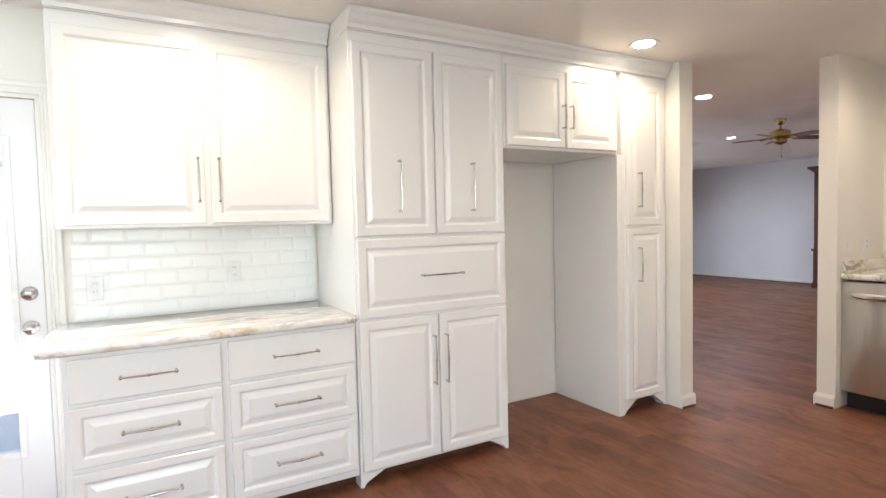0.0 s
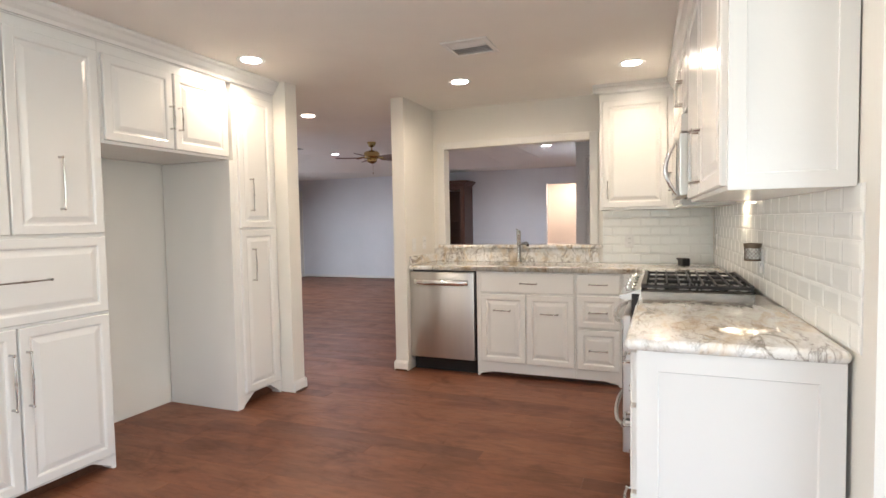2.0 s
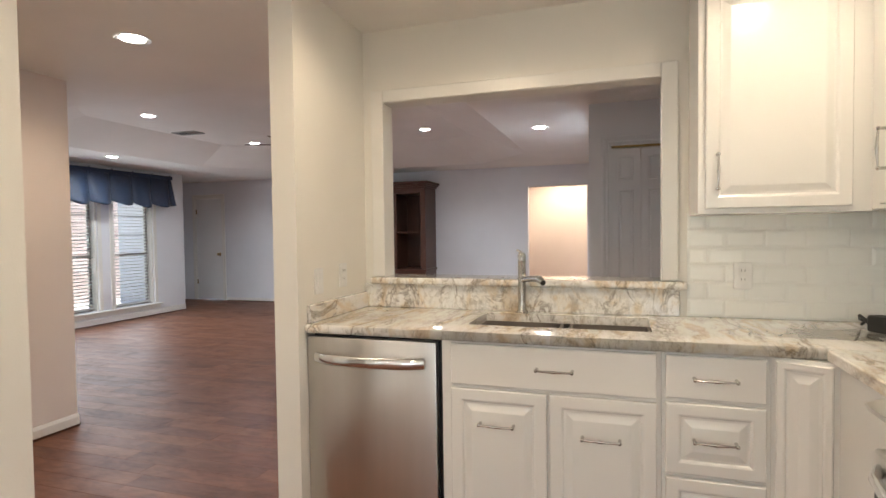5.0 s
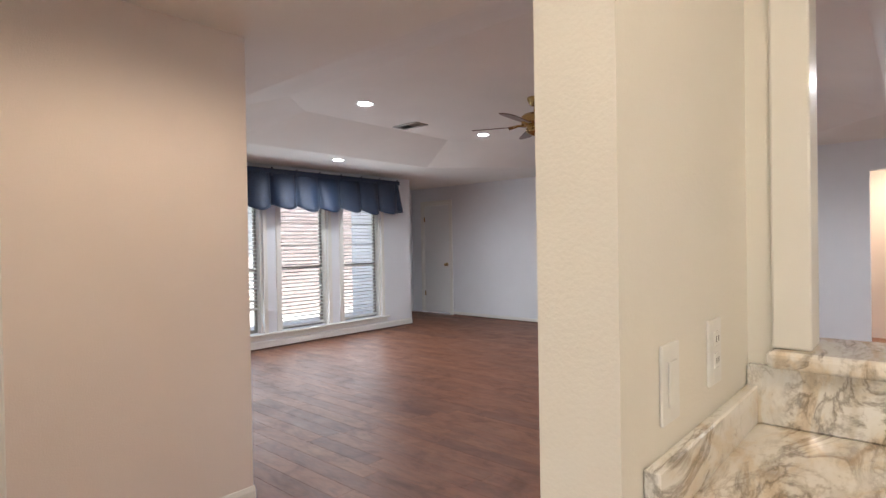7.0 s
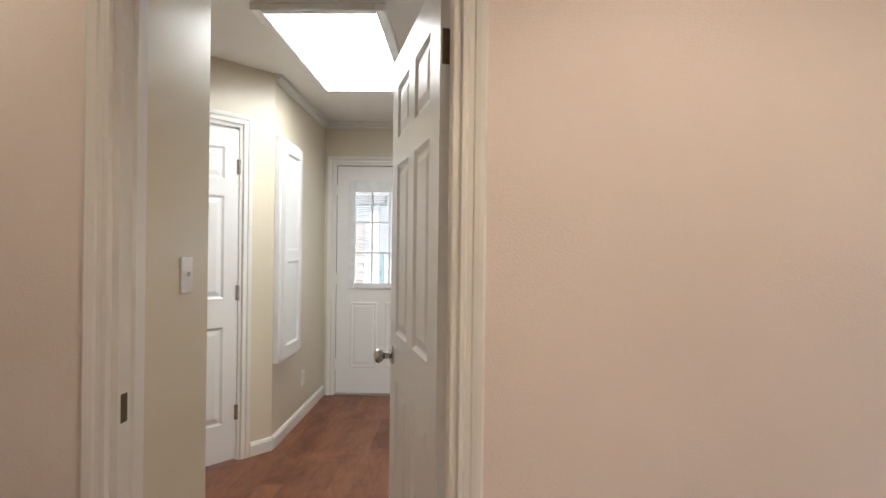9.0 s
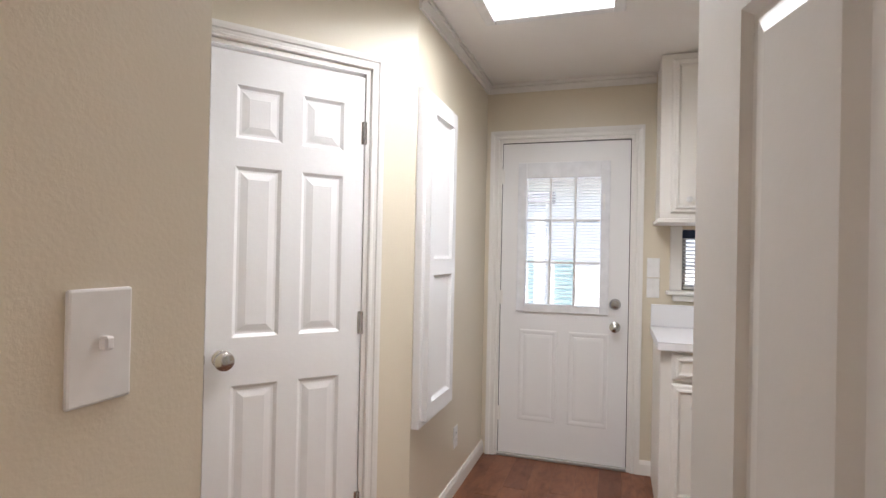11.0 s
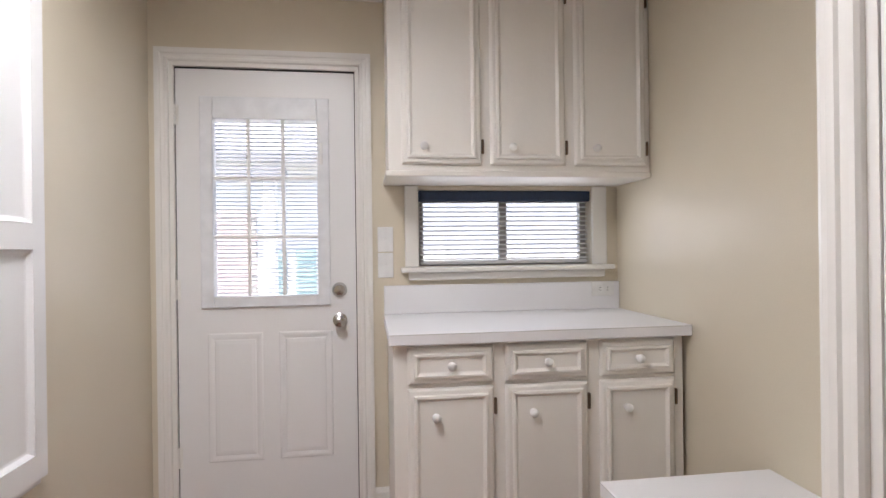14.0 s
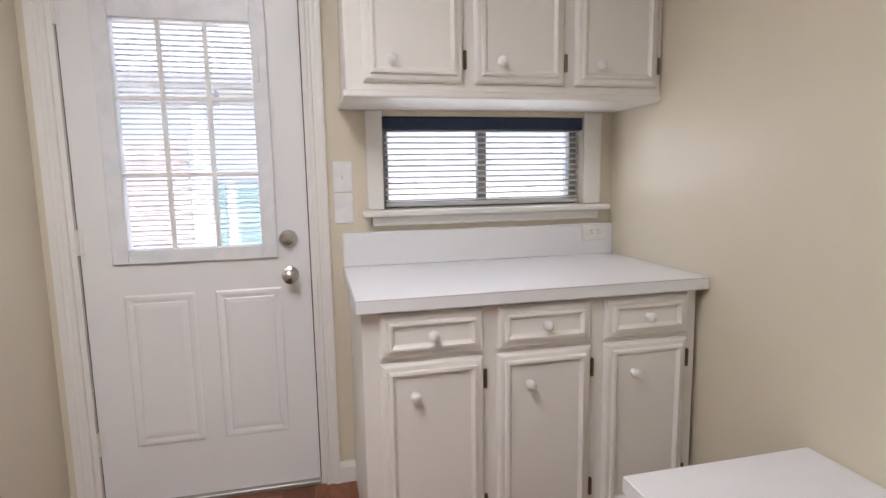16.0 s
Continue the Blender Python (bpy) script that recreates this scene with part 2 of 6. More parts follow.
# ---- building helpers ----
def box(bm, x0, y0, z0, x1, y1, z1, bev=0.0, seg=1):
    """A box between two corners, with its edges eased by bev."""
    x0, x1, y0, y1, z0, z1 = min(x0, x1), max(x0, x1), min(y0, y1), max(y0, y1), min(z0, z1), max(z0, z1)
    vs = [bm.verts.new((x, y, z)) for x in (x0, x1) for y in (y0, y1) for z in (z0, z1)]
    fs = [bm.faces.new([vs[i] for i in q]) for q in ((0, 1, 3, 2), (4, 6, 7, 5), (0, 4, 5, 1), (2, 3, 7, 6), (0, 2, 6, 4), (1, 5, 7, 3))]
    if bev > 0:
        es = list({e for f in fs for e in f.edges})
        bmesh.ops.bevel(bm, geom=es, offset=bev, segments=seg, affect='EDGES', profile=0.5)
    return bm


def rod(bm, a, b, r0, r1=None, n=10, caps=True):
    """A round bar from a to b, tapered from r0 to r1."""
    a, b = Vector(a), Vector(b)
    r1 = r0 if r1 is None else r1
    d = b - a
    m = Matrix.Translation((a + b) / 2) @ d.to_track_quat('Z', 'Y').to_matrix().to_4x4()
    bmesh.ops.create_cone(bm, cap_ends=caps, segments=n, radius1=r0, radius2=r1, depth=d.length, matrix=m)
    return bm


def ball(bm, c, r, sx=1, sy=1, sz=1, n=12):
    bmesh.ops.create_uvsphere(bm, u_segments=n, v_segments=max(6, n // 2 + 2), radius=r, matrix=Matrix.Translation(c) @ Matrix.Diagonal((sx, sy, sz, 1)))
    return bm


def turned(bm, profile, m, n=20):
    """A turned shape: profile of (radius, height) about the local z axis."""
    loops = []
    for r, z in profile:
        loops.append([bm.verts.new(m @ Vector((r * math.cos(2 * math.pi * i / n), r * math.sin(2 * math.pi * i / n), z))) for i in range(n)])
    for lo, hi in zip(loops, loops[1:]):
        for i in range(n):
            bm.faces.new((lo[i], lo[(i + 1) % n], hi[(i + 1) % n], hi[i]))
    bm.faces.new(loops[0][::-1])
    bm.faces.new(loops[-1])
    return bm


def tube(bm, pts, r, n=8):
    """A round bar that follows points, its cross-section carried along without twist."""
    pts = [Vector(p) for p in pts]
    loops, up = [], None
    for i, p in enumerate(pts):
        d = (pts[min(i + 1, len(pts) - 1)] - pts[max(i - 1, 0)]).normalized()
        if up is None:
            up = d.orthogonal().normalized()
        up = (up - d * up.dot(d)).normalized()
        side = d.cross(up)
        rr = r[i] if isinstance(r, (list, tuple)) else r
        loops.append([bm.verts.new(p + up * (rr * math.cos(2 * math.pi * k / n)) + side * (rr * math.sin(2 * math.pi * k / n))) for k in range(n)])
    for lo, hi in zip(loops, loops[1:]):
        for i in range(n):
            bm.faces.new((lo[i], lo[(i + 1) % n], hi[(i + 1) % n], hi[i]))
    bm.faces.new(loops[0][::-1])
    bm.faces.new(loops[-1])
    return bm


def rings(bm, x0, z0, x1, z1, steps):
    """Nested rectangles that face -y: steps of (inset, y). The last one is filled."""
    loops = []
    for inset, y in steps:
        loops.append([bm.verts.new(p) for p in ((x0 + inset, y, z0 + inset), (x1 - inset, y, z0 + inset), (x1 - inset, y, z1 - inset), (x0 + inset, y, z1 - inset))])
    for a, b in zip(loops, loops[1:]):
        for i in range(4):
            bm.faces.new((a[i], a[(i + 1) % 4], b[(i + 1) % 4], b[i]))
    bm.faces.new(loops[-1])
    return loops[0]


def finish(bm, name, mat):
    bmesh.ops.recalc_face_normals(bm, faces=bm.faces)
    me = bpy.data.meshes.new(name)
    bm.to_mesh(me)
    bm.free()
    me.materials.append(mat)
    return me


def part(name, bm, mat, parent, label="", smooth=False):
    me = finish(bm, name, mat)
    if smooth:
        for p in me.polygons:
            p.use_smooth = True
        me.set_sharp_from_angle(angle=radians(40))
    ob = new(name, me)
    ob.parent = parent
    if label:
        tagged(ob, label)
    return ob


def thing(name, m, label, category, group="", kind=""):
    ob = new(name)
    ob.empty_display_size = 0.1
    ob.matrix_world = m
    return tagged(ob, label, category, group, kind)


def single(name, bm, mat, label, category, kind="", m=None, smooth=False, group=""):
    me = finish(bm, name, mat)
    if smooth:
        for p in me.polygons:
            p.use_smooth = True
        me.set_sharp_from_angle(angle=radians(40))
    ob = new(name, me)
    if m is not None:
        ob.matrix_world = m
    return tagged(ob, label, category, group, kind)


def structure(name, bm, mat, label, category="wall"):
    return single(name, bm, mat, label, category, "structure")


def wall_run(name, m, length, thick, z0, z1, holes, mat, label):
    """A wall along local x with its face at y=0, its body towards +y, and holes (x0, z0, x1, z1) right through it."""
    bm = bmesh.new()
    x = 0.0
    for hx0, hz0, hx1, hz1 in sorted(holes):
        if hx0 > x:
            box(bm, x, 0, z0, hx0, thick, z1)
        if hz0 > z0:
            box(bm, hx0, 0, z0, hx1, thick, hz0)
        if hz1 < z1:
            box(bm, hx0, 0, hz1, hx1, thick, z1)
        x = hx1
    if x < length:
        box(bm, x, 0, z0, length, thick, z1)
    bmesh.ops.remove_doubles(bm, verts=bm.verts, dist=1e-5)
    return single(name, bm, mat, label, "wall", "structure", m)


def base_run(name, m, length, h=0.085, t=0.014, mat=None, shoe=True):
    """Baseboard along local x against the wall face y=0, with an eased top and a dark shoe moulding."""
    bm = bmesh.new()
    for a, b in zip([(0.0, 0.0), (0.0, h), (0.006, h), (t, h - 0.022), (t, 0.0)], [(0.0, h), (0.006, h), (t, h - 0.022), (t, 0.0), (0.0, 0.0)]):
        bm.faces.new([bm.verts.new(p) for p in ((0, -a[0], a[1]), (length, -a[0], a[1]), (length, -b[0], b[1]), (0, -b[0], b[1]))])
    for x in (0.0, length):
        bm.faces.new([bm.verts.new((x, -d, z)) for d, z in ((0.0, 0.0), (0.0, h), (0.006, h), (t, h - 0.022), (t, 0.0))])
    bmesh.ops.remove_doubles(bm, verts=bm.verts, dist=1e-5)
    ob = single(name, bm, mat or TRIM, "white painted baseboard along the wall", "baseboard", "structure", m)
    if shoe:
        bm = bmesh.new()
        box(bm, 0, -t - 0.012, 0, length, -t, 0.014, 0.004)
        part("shoe_moulding", bm, SHOE_TOE_SHADE, ob, "dark stained shoe moulding")
    return ob


CEIL, LCEIL = 2.36, 2.395


# ---- shell: floor, walls, ceilings ----
HY = 4.12  # hall wall face
bm = bmesh.new()
box(bm, -2.94, -2.94, -0.12, 1.62, 3.26, -0.021)
box(bm, 1.40, 3.2601, -0.12, 1.62, 7.72, -0.021)
box(bm, 1.6201, -0.96, -0.12, 11.06, 7.72, -0.021)
box(bm, 11.0601, 0.52, -0.12, 12.38, 2.38, -0.021)
box(bm, 4.8, 7.7201, -0.12, 11.06, 9.1, -0.021)
structure("floor", bm, SUBFLOOR, "dark subfloor beneath scraped reddish brown wood planks", "floor")
floor_ob = bpy.data.objects["floor"]

wall_run("wall_kitchen_back", pose(-2.8, 3.15, 0), 6.01, 0.13, 0, CEIL, [(1.42, 0, 2.43, 1.96)], KITCHEN_WALL, "white painted kitchen wall behind the tall cabinets")
wall_run("wall_stub", pose(3.21, 2.41, 0), 0.135, 0.87, 0, CEIL, [], KITCHEN_WALL, "white painted wall end beside the pantry cabinet")
wall_run("wall_sink", pose(4.70, 1.958, 0, 0, 0, -90), 2.72, 0.12, 0, CEIL, [(0.228, 1.04, 1.588, 1.98)], KITCHEN_WALL, "cream painted wall with a pass-through above the sink")
wall_run("wall_column", pose(4.05, 1.842, 0), 0.65, 0.116, 0, CEIL, [], KITCHEN_WALL, "cream painted wall end beside the dishwasher")
wall_run("wall_range", pose(4.70, -0.60, 0, 0, 0, 180), 3.22, 0.15, 0, CEIL, [], KITCHEN_WALL, "cream painted wall behind the range")
wall_run("wall_breakfast_side", pose(1.48, -0.856, 0, 0, 0, -90), 2.02, 0.15, 0, CEIL, [], KITCHEN_WALL, "cream painted wall of the breakfast area")
wall_run("wall_breakfast_south", pose(1.63, -2.8, 0, 0, 0, 180), 4.43, 0.15, 0, CEIL, [(0.9, 0.5, 3.6, 2.1)], KITCHEN_WALL, "cream painted outer wall of the breakfast area")
wall_run("wall_breakfast_west", pose(-2.8, -2.8, 0, 0, 0, 90), 6.08, 0.15, 0, CEIL, [(1.2, 0.5, 3.8, 2.1)], KITCHEN_WALL, "cream painted outer wall with daylight opening")

wall_run("wall_hall", pose(1.4, HY, 0), 3.41, 0.11, 0, CEIL, [(1.53, 0, 2.36, 2.03)], HALL_WALL, "beige painted hall wall with the laundry doorway")
wall_run("wall_hall_return", pose(4.81, HY + 0.11, 0, 0, 0, 90), 3.62, 0.03, 0, CEIL, [], HALL_WALL, "beige painted wall turning into the living room")
wall_run("wall_hall_end", pose(1.4, 3.28, 0, 0, 0, 90), 0.84, 0.1, 0, CEIL, [], HALL_WALL, "beige painted hall end wall")

wall_run("wall_living_window", pose(4.745, 7.85, 0), 4.96, 0.18, 0, 2.75, [(1.535, 0.20, 2.295, 1.95), (2.545, 0.20, 3.305, 1.95), (3.565, 0.20, 4.305, 1.95)], LIVING_WALL, "pale grey living room wall with three tall windows")
wall_run("wall_living_nook", pose(9.705, 8.03, 0, 0, 0, 90), 1.0, 0.15, 0, 2.75, [], LIVING_WALL, "pale grey wall of the door nook")
wall_run("wall_nook_back", pose(9.555, 9.03, 0), 1.6, 0.15, 0, 2.75, [], LIVING_WALL, "pale grey wall at the nook end")
wall_run("wall_living_far", pose(10.95, 9.03, 0, 0, 0, -90), 9.9, 0.12, 0, 2.75, [(0.30, 0, 0.96, 2.05), (7.04, 0, 7.98, 2.03)], LIVING_WALL, "pale grey far living room wall with a door and a hall opening")
wall_run("wall_closet_front", pose(6.82, 0.80, 0, 0, 0, -90), 1.7, 0.1, 0, 2.5, [(0.16, 0, 1.12, 2.02)], LIVING_WALL, "pale grey closet wall with bifold doors")
wall_run("wall_closet_side", pose(10.95, 0.80, 0, 0, 0, 180), 4.03, 0.1, 0, 2.5, [(0.5, 0.35, 0.95, 2.0)], LIVING_WALL, "pale grey wall beside the entry with a narrow window")
wall_run("wall_living_south", pose(10.95, -0.85, 0, 0, 0, 180), 6.1, 0.12, 0, 2.5, [], LIVING_WALL, "pale grey living room wall")
wall_run("wall_far_hall", pose(12.3, 2.6, 0, 0, 0, -90), 2.4, 0.1, 0, 2.4, [], HALL_WALL, "warm beige hall wall beyond the opening")
wall_run("wall_far_hall_left", pose(11.07, 2.3, 0), 1.23, 0.1, 0, 2.4, [], HALL_WALL, "warm beige hall wall")
wall_run("wall_far_hall_right", pose(12.3, 0.6, 0, 0, 0, 180), 1.23, 0.1, 0, 2.4, [], HALL_WALL, "warm beige hall wall")

LX, LW = 2.58, 7.57
wall_run("wall_laundry_switch", pose(2.90, HY + 0.11, 0, 0, 0, 90), 0.45, 0.10, 0, LCEIL, [], LAUNDRY_WALL, "cream painted laundry wall with a light switch")
wall_run("wall_laundry_recess_front", pose(2.80, 4.68, 0, 0, 0, 180), 1.2, 0.1, 0, LCEIL, [], LAUNDRY_WALL, "cream painted wall of the closet recess")
wall_run("wall_laundry_recess_side", pose(1.70, 4.58, 0, 0, 0, 90), 1.0, 0.1, 0, LCEIL, [], LAUNDRY_WALL, "cream painted wall of the closet recess")
CA = 50.0
cdir = Vector((math.cos(radians(CA)), math.sin(radians(CA)), 0))
c_end = Vector((LX, 6.265, 0))
CL = 1.22
c_start = c_end - cdir * CL
C_HINGE = CL - 0.215
C_W = 0.62
wall_run("wall_laundry_closet", pose(c_start.x, c_start.y, 0, 0, 0, CA), CL, 0.10, 0, LCEIL, [(C_HINGE - C_W, 0, C_HINGE, 2.03)], LAUNDRY_WALL, "cream painted angled wall with a closet door")
wall_run("wall_laundry_left", pose(LX, 6.265, 0, 0, 0, 90), LW - 6.265, 0.12, 0, LCEIL, [], LAUNDRY_WALL, "cream painted laundry wall")
wall_run("wall_laundry_far", pose(LX - 0.1, LW, 0), 2.40, 0.16, 0, LCEIL, [(0.185, 0, 1.015, 2.035), (1.285, 1.105, 2.135, 1.465)], LAUNDRY_WALL, "cream painted laundry wall with a glazed door and a low window")
wall_run("wall_laundry_right", pose(4.75, LW, 0, 0, 0, -90), 1.92, 0.028, 0, LCEIL, [], LAUNDRY_WALL, "cream painted laundry wall beside the low counter")
wall_run("wall_laundry_closet_side", pose(4.75, 5.65, 0, 0, 0, 180), 0.45, 0.0995, 0, LCEIL, [], LAUNDRY_WALL, "cream painted end of the utility closet")
wall_run("wall_laundry_utility", pose(4.20, 5.752, 0, 0, 0, -90), 1.522, 0.1, 0, LCEIL, [(0.07, 0.0, 0.78, 2.03)], LAUNDRY_WALL, "cream painted wall around the utility closet door")

bm = bmesh.new()
box(bm, -3.0, -3.0, CEIL, 4.82, HY + 0.11, CEIL + 0.12)
structure("ceiling_kitchen", bm, CEILING, "off-white textured kitchen ceiling", "ceiling")
bm = bmesh.new()
box(bm, 1.6, HY + 0.11, LCEIL, 4.745, 7.73, 2.54)
structure("ceiling_laundry", bm, CEILING, "off-white laundry ceiling", "ceiling")
# living room ceiling: a flat border at kitchen height round a raised tray with sloping sides and cut corners
TO = [(5.35, 1.75), (5.35, 6.0), (6.1, 6.7), (8.9, 6.7), (10.3, 5.4), (10.3, 2.6), (9.4, 1.75)]
TI = [(6.05, 2.45), (6.05, 5.65), (6.45, 6.0), (8.55, 6.0), (9.45, 5.05), (9.45, 2.95), (9.05, 2.45)]
TOPZ = 2.60
bm = bmesh.new()
outer = [(4.82, -1.0), (4.82, 9.2), (11.1, 9.2), (11.1, -1.0)]
ov = [bm.verts.new((x, y, CEIL)) for x, y in outer]
lo = [bm.verts.new((x, y, CEIL)) for x, y in TO]
hi = [bm.verts.new((x, y, TOPZ)) for x, y in TI]
es = [bm.edges.new((l[i], l[(i + 1) % len(l)])) for l in (ov, lo) for i in range(len(l))]
bmesh.ops.triangle_fill(bm, use_beauty=True, edges=es)
n = len(TO)
for i in range(n):
    bm.faces.new((lo[i], lo[(i + 1) % n], hi[(i + 1) % n], hi[i]))
bm.faces.new(hi)
ret = bmesh.ops.extrude_face_region(bm, geom=list(bm.faces))
bmesh.ops.translate(bm, vec=(0, 0, 0.1), verts=[g for g in ret["geom"] if isinstance(g, bmesh.types.BMVert)])
structure("ceiling_living", bm, CEILING, "off-white living room ceiling with a raised tray", "ceiling")
bm = bmesh.new()
box(bm, 11.07, 0.5, 2.4, 12.4, 2.4, 2.5)
structure("ceiling_far_hall", bm, CEILING, "off-white ceiling of the far hall", "ceiling")

# baseboards
base_run("baseboard_stub", pose(3.21, 2.41, 0), 0.135)
base_run("baseboard_stub_side", pose(3.345, 2.396, 0, 0, 0, 90), 0.814)
base_run("baseboard_column", pose(4.05, 1.958, 0, 0, 0, -90), 0.115)
base_run("baseboard_column_side", pose(4.70, 1.958, 0, 0, 0, 180), 0.664)
base_run("baseboard_hall", pose(3.825, HY, 0), 0.985)
base_run("baseboard_hall_left", pose(1.5, HY, 0), 1.36)
base_run("baseboard_return", pose(4.81, HY, 0, 0, 0, 90), 3.72)
base_run("baseboard_living_window", pose(4.86, 7.85, 0), 4.84, 0.10)
base_run("baseboard_nook", pose(9.705, 7.85, 0, 0, 0, 90), 1.18)
base_run("baseboard_living_far", pose(10.95, 7.98, 0, 0, 0, -90), 5.9, 0.06)
base_run("baseboard_laundry_left", pose(LX, 6.265, 0, 0, 0, 90), LW - 6.265, shoe=False)
base_run("baseboard_closet_end", pose(c_end.x - cdir.x * 0.15, c_end.y - cdir.y * 0.15, 0, 0, 0, CA), 0.15, shoe=False)
base_run("baseboard_laundry_far", pose(3.54, LW, 0), 0.09, shoe=False)


# ---- kitchen cabinets ----
def pull(parent, x, z, length, upright=True, y=0.0, mat=NICKEL):
    """A bar pull with turned posts and collars; the bar bows out a little."""
    bm = bmesh.new()
    h = length / 2
    ends = [(x, z - h), (x, z + h)] if upright else [(x - h, z), (x + h, z)]
    for ex, ez in ends:
        rod(bm, (ex, y, ez), (ex, y - 0.028, ez), 0.0065, 0.0045, 8)
        ball(bm, (ex, y - 0.030, ez), 0.0075, n=8)
    pts, rad = [], []
    for i in range(9):
        f = i / 8
        px = ends[0][0] + (ends[1][0] - ends[0][0]) * f
        pz = ends[0][1] + (ends[1][1] - ends[0][1]) * f
        pts.append((px, y - 0.030 - 0.004 * math.sin(math.pi * f), pz))
        rad.append(0.0034 + 0.0014 * math.sin(math.pi * f))
    tube(bm, pts, rad, 8)
    mx, mz = (ends[0][0] + ends[1][0]) / 2, (ends[0][1] + ends[1][1]) / 2
    d = (0, 0, 0.006) if upright else (0.006, 0, 0)
    rod(bm, (mx - d[0], y - 0.034, mz - d[2]), (mx + d[0], y - 0.034, mz + d[2]), 0.0066, 0.0066, 8)
    return part("handle", bm, mat, parent, "brushed nickel bar pull", True)


def knob(parent, x, z, r=0.016, mat=None, y=0.0):
    bm = bmesh.new()
    m = Matrix.Translation((x, y, z)) @ Matrix.Rotation(radians(90), 4, 'X')
    turned(bm, [(r * 0.75, 0), (r * 0.55, 0.008), (r * 0.6, 0.012), (r, 0.018), (r * 1.02, 0.024), (r * 0.7, 0.030), (r * 0.2, 0.0315)], m, 14)
    return part("knob", bm, mat or WHITE_PLASTIC, parent, "white round knob", True)


def raised_front(parent, name, x0, z0, x1, z1, mat=CABINET, t=0.02, rail=0.052, flat=False):
    """A cabinet door or drawer front with a raised field, standing proud of the face y=0."""
    bm = bmesh.new()
    rail = min(rail, (x1 - x0) * 0.25, (z1 - z0) * 0.28)
    steps = [(0.0, 0.0), (0.0, -t + 0.005), (0.004, -t)]
    if not flat:
        steps += [(rail - 0.010, -t), (rail - 0.004, -t + 0.003), (rail, -t + 0.0085), (rail + 0.008, -t + 0.0085), (rail + 0.030, -t + 0.001), (rail + 0.034, -t)]
    first = rings(bm, x0, z0, x1, z1, steps)
    bm.faces.new(first[::-1])
    return part(name, bm, mat, parent)


def bead_front(parent, name, x0, z0, x1, z1, mat=OLD_CABINET, t=0.018):
    """A flat lipped door with an applied bead moulding near its edge."""
    bm = bmesh.new()
    steps = [(0.0, 0.0), (0.0, -t * 0.5), (0.006, -t * 0.9), (0.010, -t), (0.022, -t), (0.025, -t - 0.009), (0.033, -t - 0.010), (0.038, -t - 0.004), (0.044, -t)]
    first = rings(bm, x0, z0, x1, z1, steps)
    bm.faces.new(first[::-1])
    return part(name, bm, mat, parent)


def cabinet(name, m, w, d, z0, z1, label, toe=0.0, mat=CABINET, group="", feet="LR"):
    """A cabinet box: body with face at y=0 and, for floor units, a recessed toe space."""
    c = thing(name, m, label, "cabinet", group)
    bm = bmesh.new()
    box(bm, 0, 0, z0 + toe, w, d, z1, 0.002)
    part("body", bm, mat, c)
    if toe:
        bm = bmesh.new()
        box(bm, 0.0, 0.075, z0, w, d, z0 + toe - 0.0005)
        # white cabinets: shade of the recess and dark shoe painted as one dark wood
        part("toe_kick", bm, SHOE_TOE_SHADE if mat is CABINET else mat, c)
        for fx, sg, side in ((0.0, 1, "L"), (w, -1, "R")):
            if side not in feet:
                continue
            bm = bmesh.new()
            prof = [(fx, z0), (fx + sg * 0.018, z0), (fx + sg * 0.03, z0 + 0.02), (fx + sg * 0.13, z0 + toe - 0.0005), (fx, z0 + toe - 0.0005)]
            a = [bm.verts.new((px, 0.001, pz)) for px, pz in prof]
            b = [bm.verts.new((px, 0.074, pz)) for px, pz in prof]
            for i in range(5):
                bm.faces.new((a[i], a[(i + 1) % 5], b[(i + 1) % 5], b[i]))
            bm.faces.new(a)
            bm.faces.new(b[::-1])
            part("foot", bm, mat, c)
    return c


FY = 2.52  # front of the tall run
# drawer base with a stone top
c = cabinet("drawer_base_cabinet", pose(-0.28, FY, 0), 1.195, 0.61, 0, 0.841, "white painted base cabinet with six raised-panel drawers", 0.07, feet="")
for x0, x1 in ((0.02, 0.575), (0.605, 1.185)):
    for z0, z1, flat in ((0.650, 0.822, True), (0.393, 0.632, False), (0.110, 0.372, False)):
        raised_front(c, "drawer_front", x0, z0, x1, z1, flat=flat, rail=0.045)
        pull(c, (x0 + x1) / 2, (z0 + z1) / 2, 0.20, False, -0.02)
bm = bmesh.new()
box(bm, -0.36, FY - 0.035, 0.842, 0.918, 3.145, 0.880, 0.012, 3)
single("buffet_countertop", bm, GRANITE, "polished cream granite countertop with grey veins on the drawer base", "countertop", smooth=True)
c = cabinet("wall_cabinet", pose(-0.30, 2.82, 0), 1.215, 0.32, 1.33, 2.26, "white painted double-door wall cabinet above a tiled nook")
raised_front(c, "cabinet_door", 0.02, 1.345, 0.595, 2.20)
raised_front(c, "cabinet_door", 0.62, 1.345, 1.20, 2.20)
pull(c, 0.565, 1.55, 0.20, True, -0.02)
pull(c, 0.655, 1.55, 0.20, True, -0.02)
# tall oven-height unit
c = cabinet("tall_cabinet", pose(0.92, FY, 0), 0.91, 0.62, 0, 2.26, "tall white painted pantry cabinet with raised-panel doors and a drawer", 0.07)
raised_front(c, "cabinet_door", 0.012, 1.262, 0.452, 2.205)
raised_front(c, "cabinet_door", 0.462, 1.262, 0.898, 2.205)
raised_front(c, "drawer_front", 0.012, 0.852, 0.898, 1.246)
raised_front(c, "cabinet_door", 0.012, 0.085, 0.452, 0.838)
raised_front(c, "cabinet_door", 0.462, 0.085, 0.898, 0.838)
